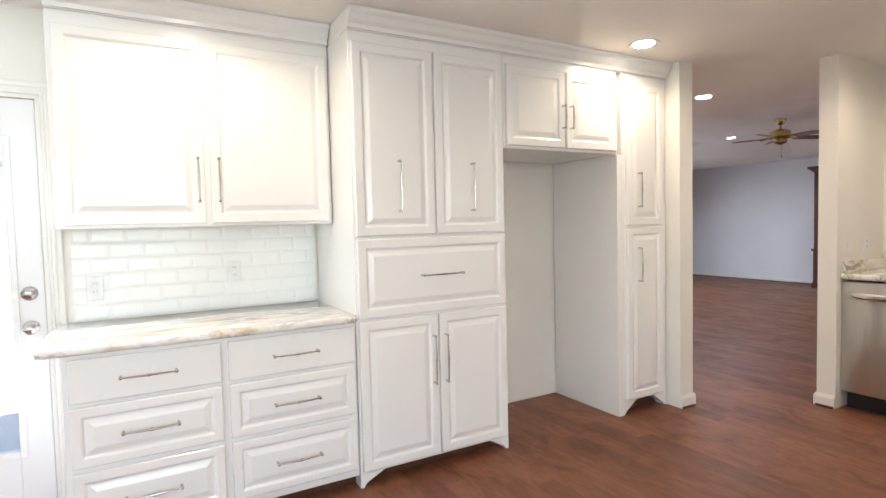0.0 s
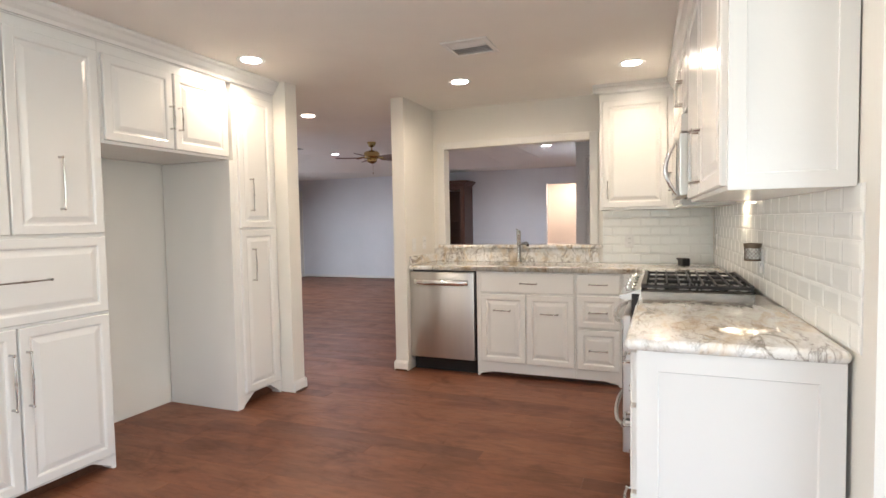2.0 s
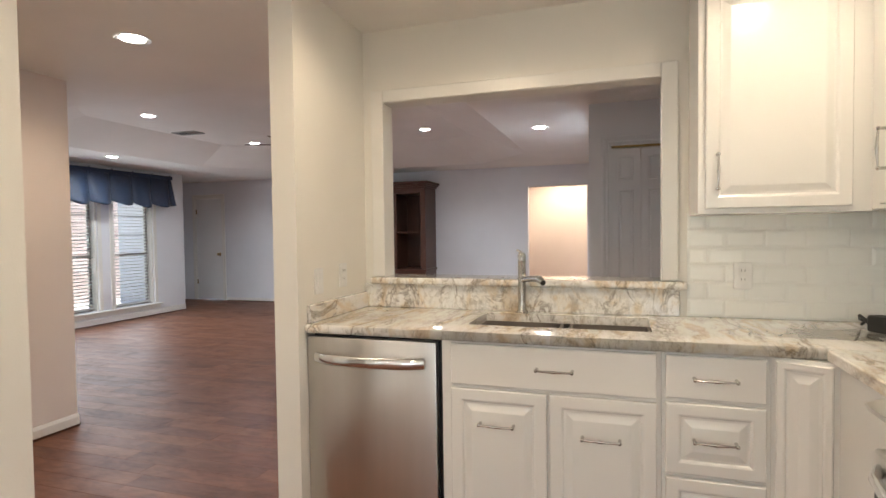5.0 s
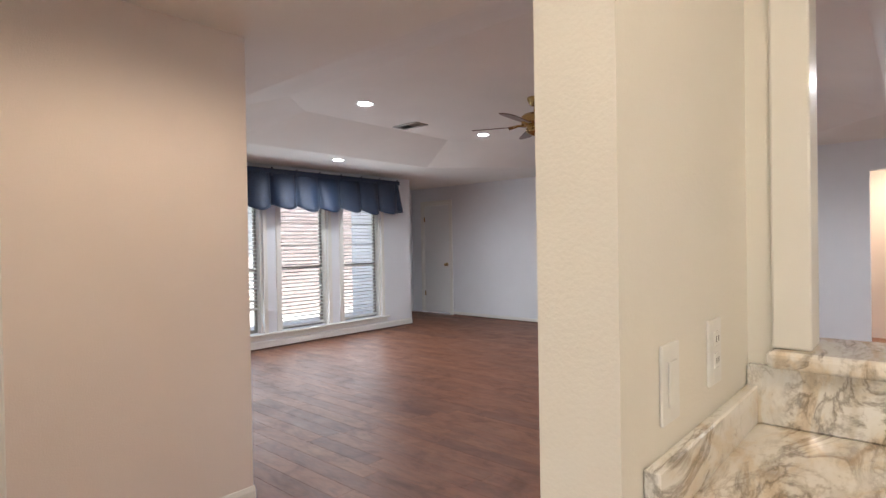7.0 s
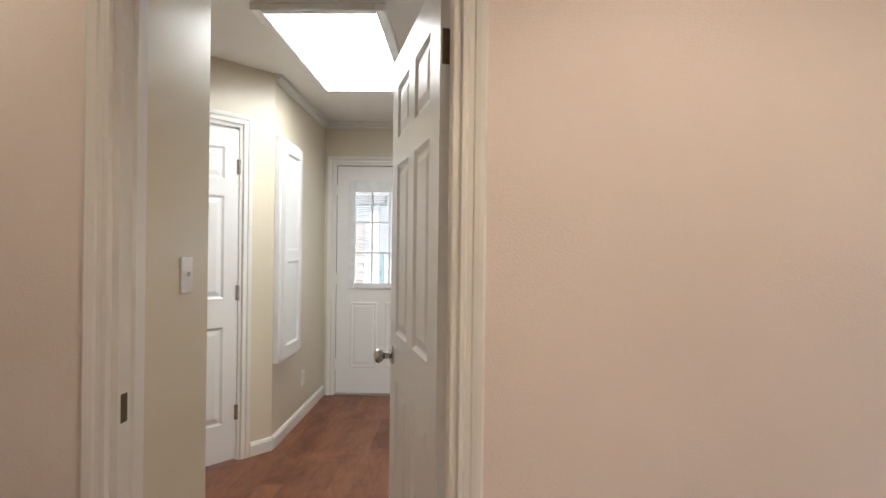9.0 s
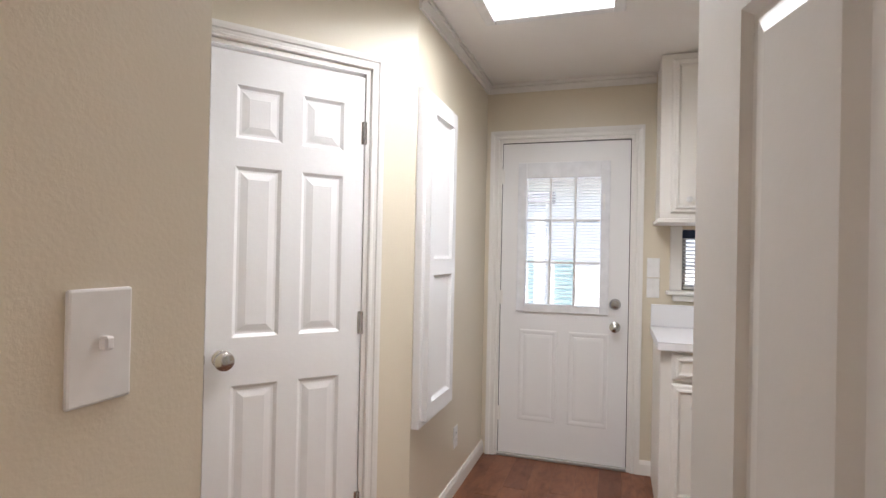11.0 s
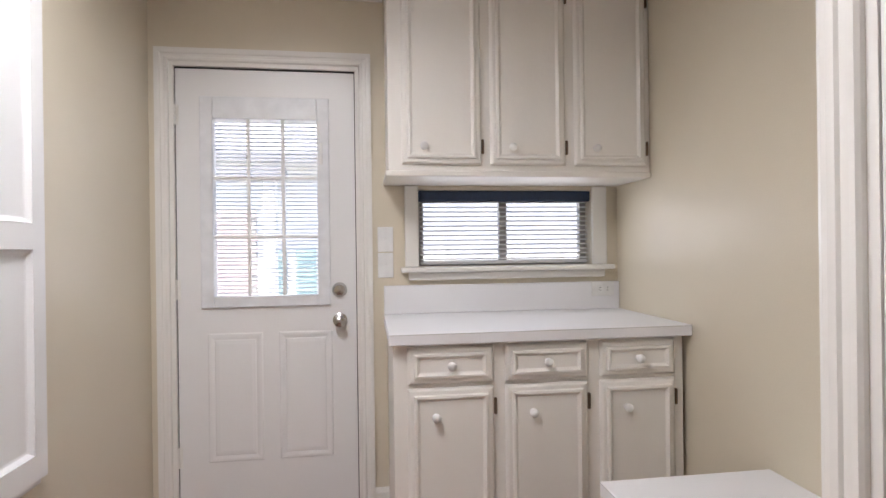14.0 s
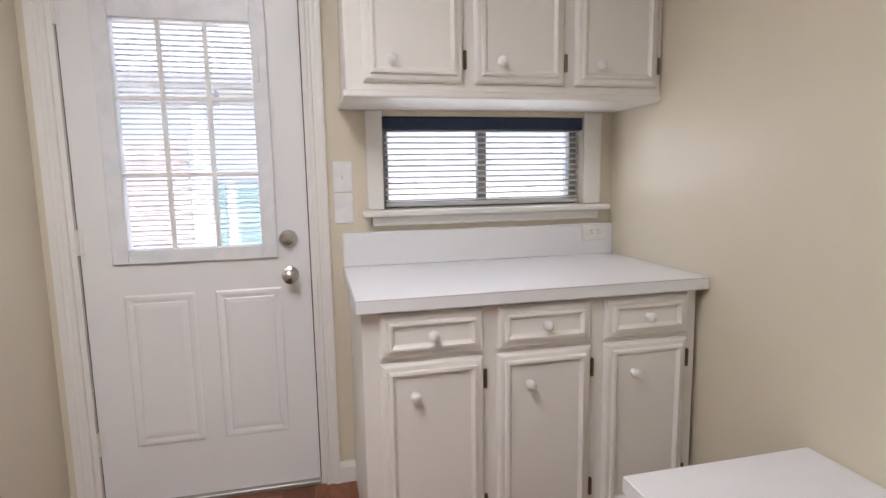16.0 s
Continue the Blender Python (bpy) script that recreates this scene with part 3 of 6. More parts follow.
pull(c, 0.245, 1.51, 0.25, True, -0.02)
pull(c, 0.68, 1.51, 0.25, True, -0.02)
pull(c, 0.48, 1.05, 0.24, False, -0.02)
pull(c, 0.420, 0.60, 0.25, True, -0.02)
pull(c, 0.492, 0.60, 0.25, True, -0.02)
bm = bmesh.new()
box(bm, 0.890, 0.0, 0, 0.908, 0.61, 0.069)
part("end_panel", bm, CABINET, c)
# cabinet over the refrigerator space
c = cabinet("over_fridge_cabinet", pose(1.832, FY, 0), 0.90, 0.60, 1.735, 2.26, "white painted double-door cabinet above an empty refrigerator space")
raised_front(c, "cabinet_door", 0.015, 1.752, 0.448, 2.205)
raised_front(c, "cabinet_door", 0.462, 1.752, 0.888, 2.205)
pull(c, 0.425, 1.935, 0.13, True, -0.02)
pull(c, 0.487, 1.935, 0.13, True, -0.02)
c = cabinet("narrow_pantry_cabinet", pose(2.775, FY, 0), 0.43, 0.62, 0, 2.26, "tall narrow white pantry cabinet with two stacked doors", 0.09)
raised_front(c, "cabinet_door", 0.035, 1.272, 0.385, 2.205)
raised_front(c, "cabinet_door", 0.035, 0.105, 0.385, 1.258)
pull(c, 0.137, 1.505, 0.22, True, -0.02)
pull(c, 0.137, 1.009, 0.22, True, -0.02)
bm = bmesh.new()
box(bm, -0.040, -0.002, 0, -0.002, 0.62, 1.734, 0.002)
part("side_panel", bm, CABINET, c)


def crown_run(name, m, length, z, mat=CABINET, drop=0.09, out=0.06):
    """Crown moulding along local x, its back on y=0, reaching up to z."""
    prof = [(0, -drop), (-0.012, -drop), (-0.014, -drop + 0.02), (-0.03, -drop + 0.035), (-0.045, -0.03), (-out + 0.006, -0.022), (-out, -0.014), (-out, 0), (0, 0)]
    bm = bmesh.new()
    a = [bm.verts.new((0, y, z + k)) for y, k in prof]
    b = [bm.verts.new((length, y, z + k)) for y, k in prof]
    for i in range(len(prof)):
        j = (i + 1) % len(prof)
        bm.faces.new((a[i], a[j], b[j], b[i]))
    bm.faces.new(a)
    bm.faces.new(b[::-1])
    return single(name, bm, mat, "white painted crown moulding above the cabinets", "trim", "structure", m)


for nm, x0, x1, y in (("fascia_1", -0.30, 0.915, 2.82), ("fascia_2", 0.92, 3.205, FY)):
    bm = bmesh.new()
    box(bm, x0, y, 2.2615, x1, y + 0.3, CEIL - 0.002)
    structure(nm, bm, CABINET, "white painted board between cabinets and ceiling", "trim")
    crown_run("trim_crown_" + nm[-1], pose(x0, y - 0.001, 0), x1 - x0, CEIL - 0.003)

# ---- sink run ----
SX = 4.122
sm = lambda y: pose(SX, y, 0, 0, 0, -90)
c = thing("dishwasher", sm(1.945), "stainless steel dishwasher with a curved towel-bar handle under the counter", "dishwasher")
bm = bmesh.new()
box(bm, 0.12, 0.03, 0.10, 0.71, 0.57, 0.872)
part("body", bm, BLACK, c)
bm = bmesh.new()
box(bm, 0.105, -0.012, 0.118, 0.695, 0.028, 0.862, 0.006, 2)
part("door", bm, STEEL, c, "brushed stainless steel door", True)
bm = bmesh.new()
tube(bm, [(0.155 + 0.49 * i / 10, -0.020 - 0.045 * math.sin(math.pi * i / 10) ** 0.5, 0.775) for i in range(11)], 0.012, 10)
for vt in bm.verts:
    vt.co.z = 0.775 + (vt.co.z - 0.775) * 1.9
part("handle", bm, STEEL_H, c, "polished steel bar handle", True)
bm = bmesh.new()
box(bm, 0.12, 0.05, 0.0, 0.71, 0.09, 0.1)
part("toe_panel", bm, BLACK, c)

c = cabinet("sink_base_cabinet", sm(1.228), 0.815, 0.57, 0, 0.66, "white painted sink base cabinet with a false drawer and two doors", 0.04, feet="L")
raised_front(c, "drawer_front", 0.04, 0.705, 0.80, 0.865, flat=True)
bm = bmesh.new()
box(bm, 0, 0, 0.6605, 0.815, 0.019, 0.876)
part("apron", bm, CABINET, c)
raised_front(c, "cabinet_door", 0.04, 0.125, 0.415, 0.69)
raised_front(c, "cabinet_door", 0.425, 0.125, 0.80, 0.69)
pull(c, 0.445, 0.785, 0.13, False, -0.02)
pull(c, 0.225, 0.56, 0.13, False, -0.02)
pull(c, 0.61, 0.545, 0.13, False, -0.02)
c = cabinet("drawer_stack_cabinet", sm(0.412), 0.34, 0.57, 0, 0.876, "white painted three-drawer base cabinet", 0.04, feet="R")
for z0, z1, flat in ((0.715, 0.865, True), (0.45, 0.70, False), (0.18 - 0.06, 0.435, False)):
    raised_front(c, "drawer_front", 0.012, z0, 0.325, z1, flat=flat, rail=0.05)
    pull(c, 0.168, (z0 + z1) / 2, 0.13, False, -0.02)
# angled corner unit
bm = bmesh.new()
poly = [(4.122, 0.072), (4.05, -0.10), (3.60, -0.10), (3.60, -0.625), (4.69, -0.595), (4.69, 0.072)]
for z0, z1 in ((0.05, 0.876),):
    a = [bm.verts.new((x, y, z0)) for x, y in poly]
    b = [bm.verts.new((x, y, z1)) for x, y in poly]
    for i in range(len(poly)):
        bm.faces.new((a[i], a[(i + 1) % len(poly)], b[(i + 1) % len(poly)], b[i]))
    bm.faces.new(a[::-1])
    bm.faces.new(b)
box(bm, 4.15, -0.59, 0, 4.68, 0.07, 0.049)
box(bm, 3.62, -0.59, 0, 4.1499, -0.16, 0.049)
c = single("corner_base_cabinet", bm, CABINET, "white painted corner base cabinet beside the range", "cabinet")
ang = math.degrees(math.atan2(-0.10 - 0.072, 4.05 - 4.122))
nar = thing("corner_filler_door", pose(4.122, 0.072, 0, 0, 0, ang), "narrow white raised-panel corner front", "cabinet")
raised_front(nar, "cabinet_door", 0.015, 0.125, 0.172, 0.865, t=0.014, rail=0.03)

# countertops with a cut-out for the sink
SK = (4.262, 0.435, 4.605, 1.160)
bm = bmesh.new()
xs, ys = [4.088, SK[0], SK[2], 4.697], [-0.598, SK[1], SK[3], 1.840]
for i in range(3):
    for j in range(3):
        if (i, j) == (1, 1):
            continue
        box(bm, xs[i], ys[j], 0.877, xs[i + 1], ys[j + 1], 0.915)
bmesh.ops.remove_doubles(bm, verts=bm.verts, dist=1e-5)
seen = {}
for f in list(bm.faces):
    key = tuple(sorted((round(v.co.x, 4), round(v.co.y, 4), round(v.co.z, 4)) for v in f.verts))
    seen.setdefault(key, []).append(f)
bmesh.ops.delete(bm, geom=[f for fs in seen.values() if len(fs) > 1 for f in fs], context='FACES_ONLY')
edge = [e for e in bm.edges if len(e.link_faces) == 2 and e.calc_face_angle(0) > 1.0 and (min(v.co.x for v in e.verts) < 4.095)]
bmesh.ops.bevel(bm, geom=edge, offset=0.012, segments=3, affect='EDGES', profile=0.5)
single("sink_countertop", bm, GRANITE, "polished cream granite countertop with grey veins around the sink", "countertop", smooth=True)
bm = bmesh.new()
box(bm, 3.605, -0.618, 0.877, 4.086, -0.075, 0.915, 0.004, 1)
single("corner_countertop", bm, GRANITE, "polished granite countertop in the corner beside the range", "countertop")
bm = bmesh.new()
box(bm, 1.612, -0.690, 0.877, 2.797, -0.098, 0.915, 0.017, 4)
single("range_countertop", bm, GRANITE, "polished cream granite countertop with brown veins on the drawer cabinets", "countertop", smooth=True)
bm = bmesh.new()
box(bm, 4.675, 0.30, 0.9155, 4.6985, 1.840, 1.036, 0.003)
single("granite_backsplash", bm, GRANITE, "veined granite backsplash strip behind the sink", "backsplash")
bm = bmesh.new()
box(bm, 4.115, 1.818, 0.9155, 4.674, 1.841, 0.995, 0.003)
single("granite_side_splash", bm, GRANITE, "veined granite side splash on the wall end", "backsplash")
bm = bmesh.new()
box(bm, 4.645, 0.27, 1.0365, 4.90, 1.80, 1.072, 0.012, 3)
structure("window_sill_pass_through", bm, GRANITE, "polished granite ledge of the pass-through", "sill")
# sink: two bowls
c = thing("kitchen_sink", pose(0, 0, 0), "grey composite double-bowl sink set under the granite", "sink")
for y0, y1 in ((0.427, 0.7655), (0.7945, 1.168)):
    bm = bmesh.new()
    x0, x1, t, zb = SK[0] - 0.008, SK[2] + 0.008, 0.012, 0.68
    loops = []
    for inset, z, rad in ((0.0, 0.8765, 0.03), (t, 0.8765, 0.03), (t + 0.004, zb + 0.05, 0.04), (t + 0.02, zb + t, 0.05)):
        loop = []
        for cx, cy, a0 in ((x1 - inset - rad, y1 - inset - rad, 0), (x0 + inset + rad, y1 - inset - rad, 90), (x0 + inset + rad, y0 + inset + rad, 180), (x1 - inset - rad, y0 + inset + rad, 270)):
            for k in range(4):
                an = radians(a0 + 30 * k)
                loop.append(bm.verts.new((cx + rad * math.cos(an), cy + rad * math.sin(an), z)))
        loops.append(loop)
    outer = [bm.verts.new((v.co.x, v.co.y, zb)) for v in loops[0]]
    for lo_, hi_ in zip([outer] + loops, loops):
        for k in range(16):
            bm.faces.new((lo_[k], lo_[(k + 1) % 16], hi_[(k + 1) % 16], hi_[k]))
    bm.faces.new(loops[-1])
    bm.faces.new(outer[::-1])
    part("bowl", bm, SINK, c, "", True)
bm = bmesh.new()
box(bm, SK[0] + 0.004, 0.766, 0.70, SK[2] - 0.004, 0.794, 0.858, 0.012, 3)
part("divider", bm, SINK, c, "low rounded divider", True)
for y in (0.60, 0.98):
    bm = bmesh.new()
    turned(bm, [(0.045, 0), (0.045, 0.004), (0.03, 0.005), (0.028, 0.001)], Matrix.Translation((4.43, y, 0.6925)), 16)
    part("drain", bm, CHROME, c, "chrome drain", True)
c = thing("kitchen_faucet", pose(4.64, 0.995, 0.9155, 0, 0, 0), "brushed nickel single-lever kitchen faucet with a pull-out spout", "faucet")
bm = bmesh.new()
turned(bm, [(0.028, 0), (0.028, 0.006), (0.021, 0.014), (0.0185, 0.05), (0.0185, 0.235), (0.020, 0.24), (0.020, 0.27), (0.014, 0.285)], pose(0, 0, 0), 18)
part("body", bm, NICKEL, c, "", True)
bm = bmesh.new()
tube(bm, [(-0.005, -0.003, 0.155), (-0.05, -0.035, 0.165), (-0.11, -0.075, 0.172), (-0.155, -0.105, 0.175), (-0.185, -0.125, 0.160)], [0.013, 0.013, 0.014, 0.016, 0.013], 12)
part("spout", bm, NICKEL, c, "", True)
bm = bmesh.new()
tube(bm, [(0, 0, 0.275), (-0.004, 0.010, 0.292), (-0.006, 0.024, 0.300)], [0.008, 0.006, 0.005], 8)
part("lever", bm, NICKEL, c, "", True)

# pass-through casing
c = thing("window_pass_through", pose(4.70, 0, 0, 0, 0, -90), "cream painted casing round the pass-through opening", "trim", kind="structure")
for x0, z0, x1, z1 in ((-1.795, 1.073, -1.725, 2.045), (-0.375, 1.073, -0.305, 2.045), (-1.7245, 1.981, -0.3755, 2.045)):
    bm = bmesh.new()
    box(bm, x0, -0.016, z0, x1, -0.0005, z1, 0.005, 2)
    part("casing", bm, TRIM, c)

# uppers: beside the pass-through, corner and over the range
c = cabinet("sink_wall_cabinet", pose(4.40, 0.262, 0, 0, 0, -90), 0.590, 0.297, 1.36, 2.28, "white painted single-door wall cabinet beside the pass-through")
raised_front(c, "cabinet_door", 0.025, 1.38, 0.505, 2.225)
pull(c, 0.065, 1.52, 0.13, True, -0.02)
RY = -0.285
rm = lambda x: pose(x, RY, 0, 0, 0, 180)
c = cabinet("corner_wall_cabinet", pose(4.397, -0.290, 0, 0, 0, 180), 0.770, 0.305, 1.365, 2.28, "white painted corner wall cabinet beside the microwave")
raised_front(c, "cabinet_door", 0.10, 1.38, 0.755, 2.235)
pull(c, 0.165, 1.56, 0.13, True, -0.02)
c = cabinet("over_microwave_cabinet", rm(3.625), 0.765, 0.31, 1.83, 2.28, "white painted short double-door cabinet above the microwave")
raised_front(c, "cabinet_door", 0.01, 1.845, 0.378, 2.235, rail=0.045)
raised_front(c, "cabinet_door", 0.388, 1.845, 0.755, 2.235, rail=0.045)
pull(c, 0.35, 1.99, 0.13, True, -0.02)
pull(c, 0.415, 1.99, 0.13, True, -0.02)
c = cabinet("range_wall_cabinet", rm(2.858), 1.235, 0.31, 1.365, 2.28, "white painted double-door wall cabinet above the granite counter")
raised_front(c, "cabinet_door", 0.015, 1.38, 0.602, 2.235)
raised_front(c, "cabinet_door", 0.614, 1.38, 1.220, 2.235)
pull(c, 0.572, 1.53, 0.20, True, -0.02)
pull(c, 0.646, 1.53, 0.20, True, -0.02)
bm = bmesh.new()
first = rings(bm, -0.31, 1.366, -0.0, 2.279, [(0.0, 0.0), (0.0, -0.006), (0.045, -0.006), (0.047, -0.001)])
e = part("end_panel", bm, CABINET, c, "shaker-framed end panel")
e.matrix_local = pose(1.2355, 0, 0, 0, 0, 90) @ pose(0.31, 0, 0)
bm = bmesh.new()
box(bm, 1.624, -0.597, 2.2815, 4.397, RY + 0.0, CEIL - 0.002)
structure("fascia_3", bm, CABINET, "white painted board between cabinets and ceiling", "trim")
bm = bmesh.new()
box(bm, 4.40, -0.288, 2.2815, 4.697, 0.262, CEIL - 0.002)
structure("fascia_4", bm, CABINET, "white painted board between cabinets and ceiling", "trim")
crown_run("trim_crown_3", rm(4.40), 2.78, CEIL - 0.003, drop=0.10)
crown_run("trim_crown_4", pose(4.399, 0.31, 0, 0, 0, -90), 0.61, CEIL - 0.003, drop=0.07, out=0.04)

# microwave
c = thing("microwave_oven", pose(3.62, -0.281, 0, 0, 0, 180), "stainless steel over-the-range microwave with a bowed handle", "microwave")
bm = bmesh.new()
box(bm, 0.002, 0.0, 1.405, 0.758, 0.315, 1.812, 0.004)
part("body", bm, BLACK, c)
bm = bmesh.new()
box(bm, 0.0, -0.046, 1.722, 0.76, -0.0005, 1.812, 0.004)
part("vent_panel", bm, STEEL, c)
bm = bmesh.new()
box(bm, 0.0, -0.052, 1.40, 0.60, -0.0005, 1.718, 0.006, 2)
d = part("door", bm, STEEL, c, "brushed stainless steel door")
bm = bmesh.new()
box(bm, 0.035, -0.0540, 1.432, 0.535, -0.0525, 1.696)
part("window_rim", bm, BLACK, d, "thin dark window rim")
bm = bmesh.new()
box(bm, 0.041, -0.0555, 1.438, 0.529, -0.0541, 1.690)
part("door_window", bm, MIRRORGLASS, d, "reflective grey door window")
bm = bmesh.new()
tube(bm, [(0.555, -0.052 - 0.06 * math.sin(math.pi * i / 12), 1.412 + 0.295 * i / 12) for i in range(13)], [0.006, 0.008, 0.010, 0.011, 0.012, 0.012, 0.012, 0.012, 0.012, 0.011, 0.010, 0.008, 0.006], 10)
part("handle", bm, STEEL_H, c, "polished bowed handle", True)
bm = bmesh.new()
box(bm, 0.603, -0.052, 1.40, 0.76, -0.0005, 1.718, 0.006, 2)
part("control_panel", bm, STEEL, c)
bm = bmesh.new()
box(bm, 0.05, 0.02, 1.388, 0.71, 0.30, 1.4045)
part("bottom_vent", bm, CHROME, c)
bm = bmesh.new()
box(bm, 0.30, 0.19, 1.380, 0.46, 0.26, 1.3878, 0.003)
part("cooktop_lamp", bm, LENS_GLOW, c, "lit cooktop lamp lens")

# gas range
c = thing("gas_range", pose(3.595, -0.06, 0, 0, 0, 180), "stainless steel slide-in gas range with black grates", "range")
W = 0.79
bm = bmesh.new()
box(bm, 0.003, 0.0, 0.03, W - 0.003, 0.565, 0.90, 0.003)
part("body", bm, BLACK, c)
bm = bmesh.new()
box(bm, 0.0, 0.045, 0.9005, W, 0.565, 0.925, 0.006, 2)
part("cooktop", bm, DARKSTEEL, c, "dark polished cooktop")
bm = bmesh.new()
vs = [(-0.052, 0.868), (-0.062, 0.886), (0.0445, 0.925), (0.0445, 0.9005), (-0.0005, 0.9005), (-0.0005, 0.868)]
a = [bm.verts.new((0, y, z)) for y, z in vs]
b = [bm.verts.new((W, y, z)) for y, z in vs]
for i in range(6):
    bm.faces.new((a[i], a[(i + 1) % 6], b[(i + 1) % 6], b[i]))
bm.faces.new(a[::-1])
bm.faces.new(b)
p = part("control_panel", bm, STEEL, c, "sloping steel control panel")
for i in range(5):
    bm = bmesh.new()
    x = 0.09 + (W - 0.18) * i / 4
    m = Matrix.Translation((x, -0.008, 0.9025)) @ Matrix.Rotation(radians(23), 4, 'X')
    turned(bm, [(0.028, 0), (0.028, 0.008), (0.022, 0.010), (0.020, 0.016), (0.022, 0.018), (0.020, 0.024), (0.022, 0.026), (0.020, 0.036), (0.016, 0.038)], m, 18)
    part("knob", bm, STEEL_H, p, "ribbed steel burner knob", True)
bm = bmesh.new()
box(bm, 0.004, -0.045, 0.235, W - 0.004, -0.0005, 0.785, 0.008, 2)
d = part("oven_door", bm, STEEL, c, "stainless steel oven door")
bm = bmesh.new()
box(bm, 0.022, -0.0475, 0.25, W - 0.022, -0.0455, 0.705)
part("door_window", bm, DARKGLASS, d, "dark oven window")
for nm, z in (("oven_handle", 0.745), ("drawer_handle", 0.185)):
    bm = bmesh.new()
    tube(bm, [(0.04 + (W - 0.08) * i / 12, -0.046 - 0.055 * math.sin(math.pi * i / 12) ** 0.45, z) for i in range(13)], 0.013, 10)
    part(nm, bm, STEEL_H, c, "polished steel bar handle", True)
bm = bmesh.new()
box(bm, 0.004, -0.045, 0.05, W - 0.004, -0.0005, 0.225, 0.008, 2)
part("warming_drawer", bm, STEEL, c)
for g in range(3):
    gx0 = 0.008 + g * 0.259
    gx1 = gx0 + 0.256
    for y in (0.19, 0.43):
        bm = bmesh.new()
        turned(bm, [(0.045, 0), (0.045, 0.006), (0.033, 0.008), (0.033, 0.014), (0.0, 0.015)], Matrix.Translation(((gx0 + gx1) / 2, y, 0.9255)), 16)
        part("burner", bm, IRON, c, "black burner cap", True)
    bm = bmesh.new()
    for x in (gx0 + 0.007, gx1 - 0.007):
        box(bm, x - 0.005, 0.060, 0.932, x + 0.005, 0.558, 0.947, 0.002)
        for y in (0.07, 0.31, 0.55):
            box(bm, x - 0.005, y - 0.005, 0.9255, x + 0.005, y + 0.005, 0.937)
    box(bm, gx0, 0.046, 0.927, gx1, 0.070, 0.953, 0.005, 2)
    box(bm, gx0, 0.548, 0.937, gx1, 0.560, 0.953, 0.002)
    for k in range(8):
        y = 0.115 + k * 0.0565
        box(bm, gx0 + 0.002, y - 0.0045, 0.944, gx1 - 0.002, y + 0.0045, 0.957, 0.002)
    part("grate", bm, IRON, c, "black cast iron grate")

# drawer bases under the range counter
c = cabinet("range_drawer_cabinet", pose(2.795, -0.133, 0, 0, 0, 180), 0.60, 0.52, 0, 0.876, "white painted base cabinet with stacked drawers beside the range", 0.10)
for z0, z1, flat in ((0.70, 0.862, True), (0.415, 0.685, False), (0.12, 0.40, False)):
    raised_front(c, "drawer_front", 0.015, z0, 0.585, z1, flat=flat)
    pull(c, 0.15, (z0 + z1) / 2, 0.13, False, -0.02)
    pull(c, 0.45, (z0 + z1) / 2, 0.13, False, -0.02)
c = cabinet("end_drawer_cabinet", pose(2.194, -0.133, 0, 0, 0, 180), 0.552, 0.55, 0, 0.876, "white painted end base cabinet with a framed side panel", 0.0)
for z0, z1, flat in ((0.70, 0.862, True), (0.415, 0.685, False), (0.12, 0.40, False)):
    raised_front(c, "drawer_front", 0.015, z0, 0.535, z1, flat=flat)
    pull(c, 0.275, (z0 + z1) / 2, 0.13, False, -0.02)
bm = bmesh.new()
rings(bm, -0.55, 0.001, 0.0, 0.8755, [(0.0, 0.0), (0.0, -0.008), (0.062, -0.008), (0.066, -0.001)])
e = part("end_panel", bm, CABINET, c, "shaker-framed end panel")
e.matrix_local = pose(0.5525, 0, 0, 0, 0, 90) @ pose(0.55, 0, 0)

# small things on the counter and wall
c = thing("phone_charger_clutter", pose(4.46, -0.36, 0.9155, 0, 0, 25), "black power adapter with a looped cable on the granite", "adapter")
bm = bmesh.new()
box(bm, -0.05, -0.03, 0, 0.03, 0.03, 0.06, 0.006, 2)
part("body", bm, RUBBER, c)
bm = bmesh.new()
tube(bm, [(0.03, 0, 0.02), (0.08, 0.01, 0.05), (0.12, -0.03, 0.03), (0.10, -0.07, 0.006), (0.04, -0.06, 0.006), (0.07, -0.02, 0.04), (0.13, -0.05, 0.006)], 0.006, 6)
part("cable", bm, RUBBER, c, "", True)


def wall_plate(m, kind, label):
    c = thing("switch_plate" if kind != "outlet" else "outlet_plate", m, label, "switch" if kind != "outlet" else "outlet")
    bm = bmesh.new()
    box(bm, -0.036, -0.006, -0.058, 0.036, 0, 0.058, 0.003, 2)
    part("plate", bm, WHITE_PLASTIC, c)
    bm = bmesh.new()
    if kind == "outlet":
        for z in (-0.028, 0.010):
            bm = bmesh.new()
            box(bm, -0.016, -0.0085, z, 0.016, -0.0062, z + 0.026, 0.002)
            so = part("socket", bm, WHITE_PLASTIC, c)
            for x in (-0.007, 0.006):
                bm = bmesh.new()
                box(bm, x, -0.0092, z + 0.008, x + 0.002, -0.0086, z + 0.018)
                part("slot", bm, RUBBER, so)
    elif kind == "rocker":
        box(bm, -0.017, -0.010, -0.034, 0.017, -0.0062, 0.034, 0.002)
        part("rocker", bm, WHITE_PLASTIC, c)
    else:
        box(bm, -0.005, -0.018, -0.004, 0.005, -0.0062, 0.010, 0.002)
        part("toggle", bm, WHITE_PLASTIC, c)
    return c


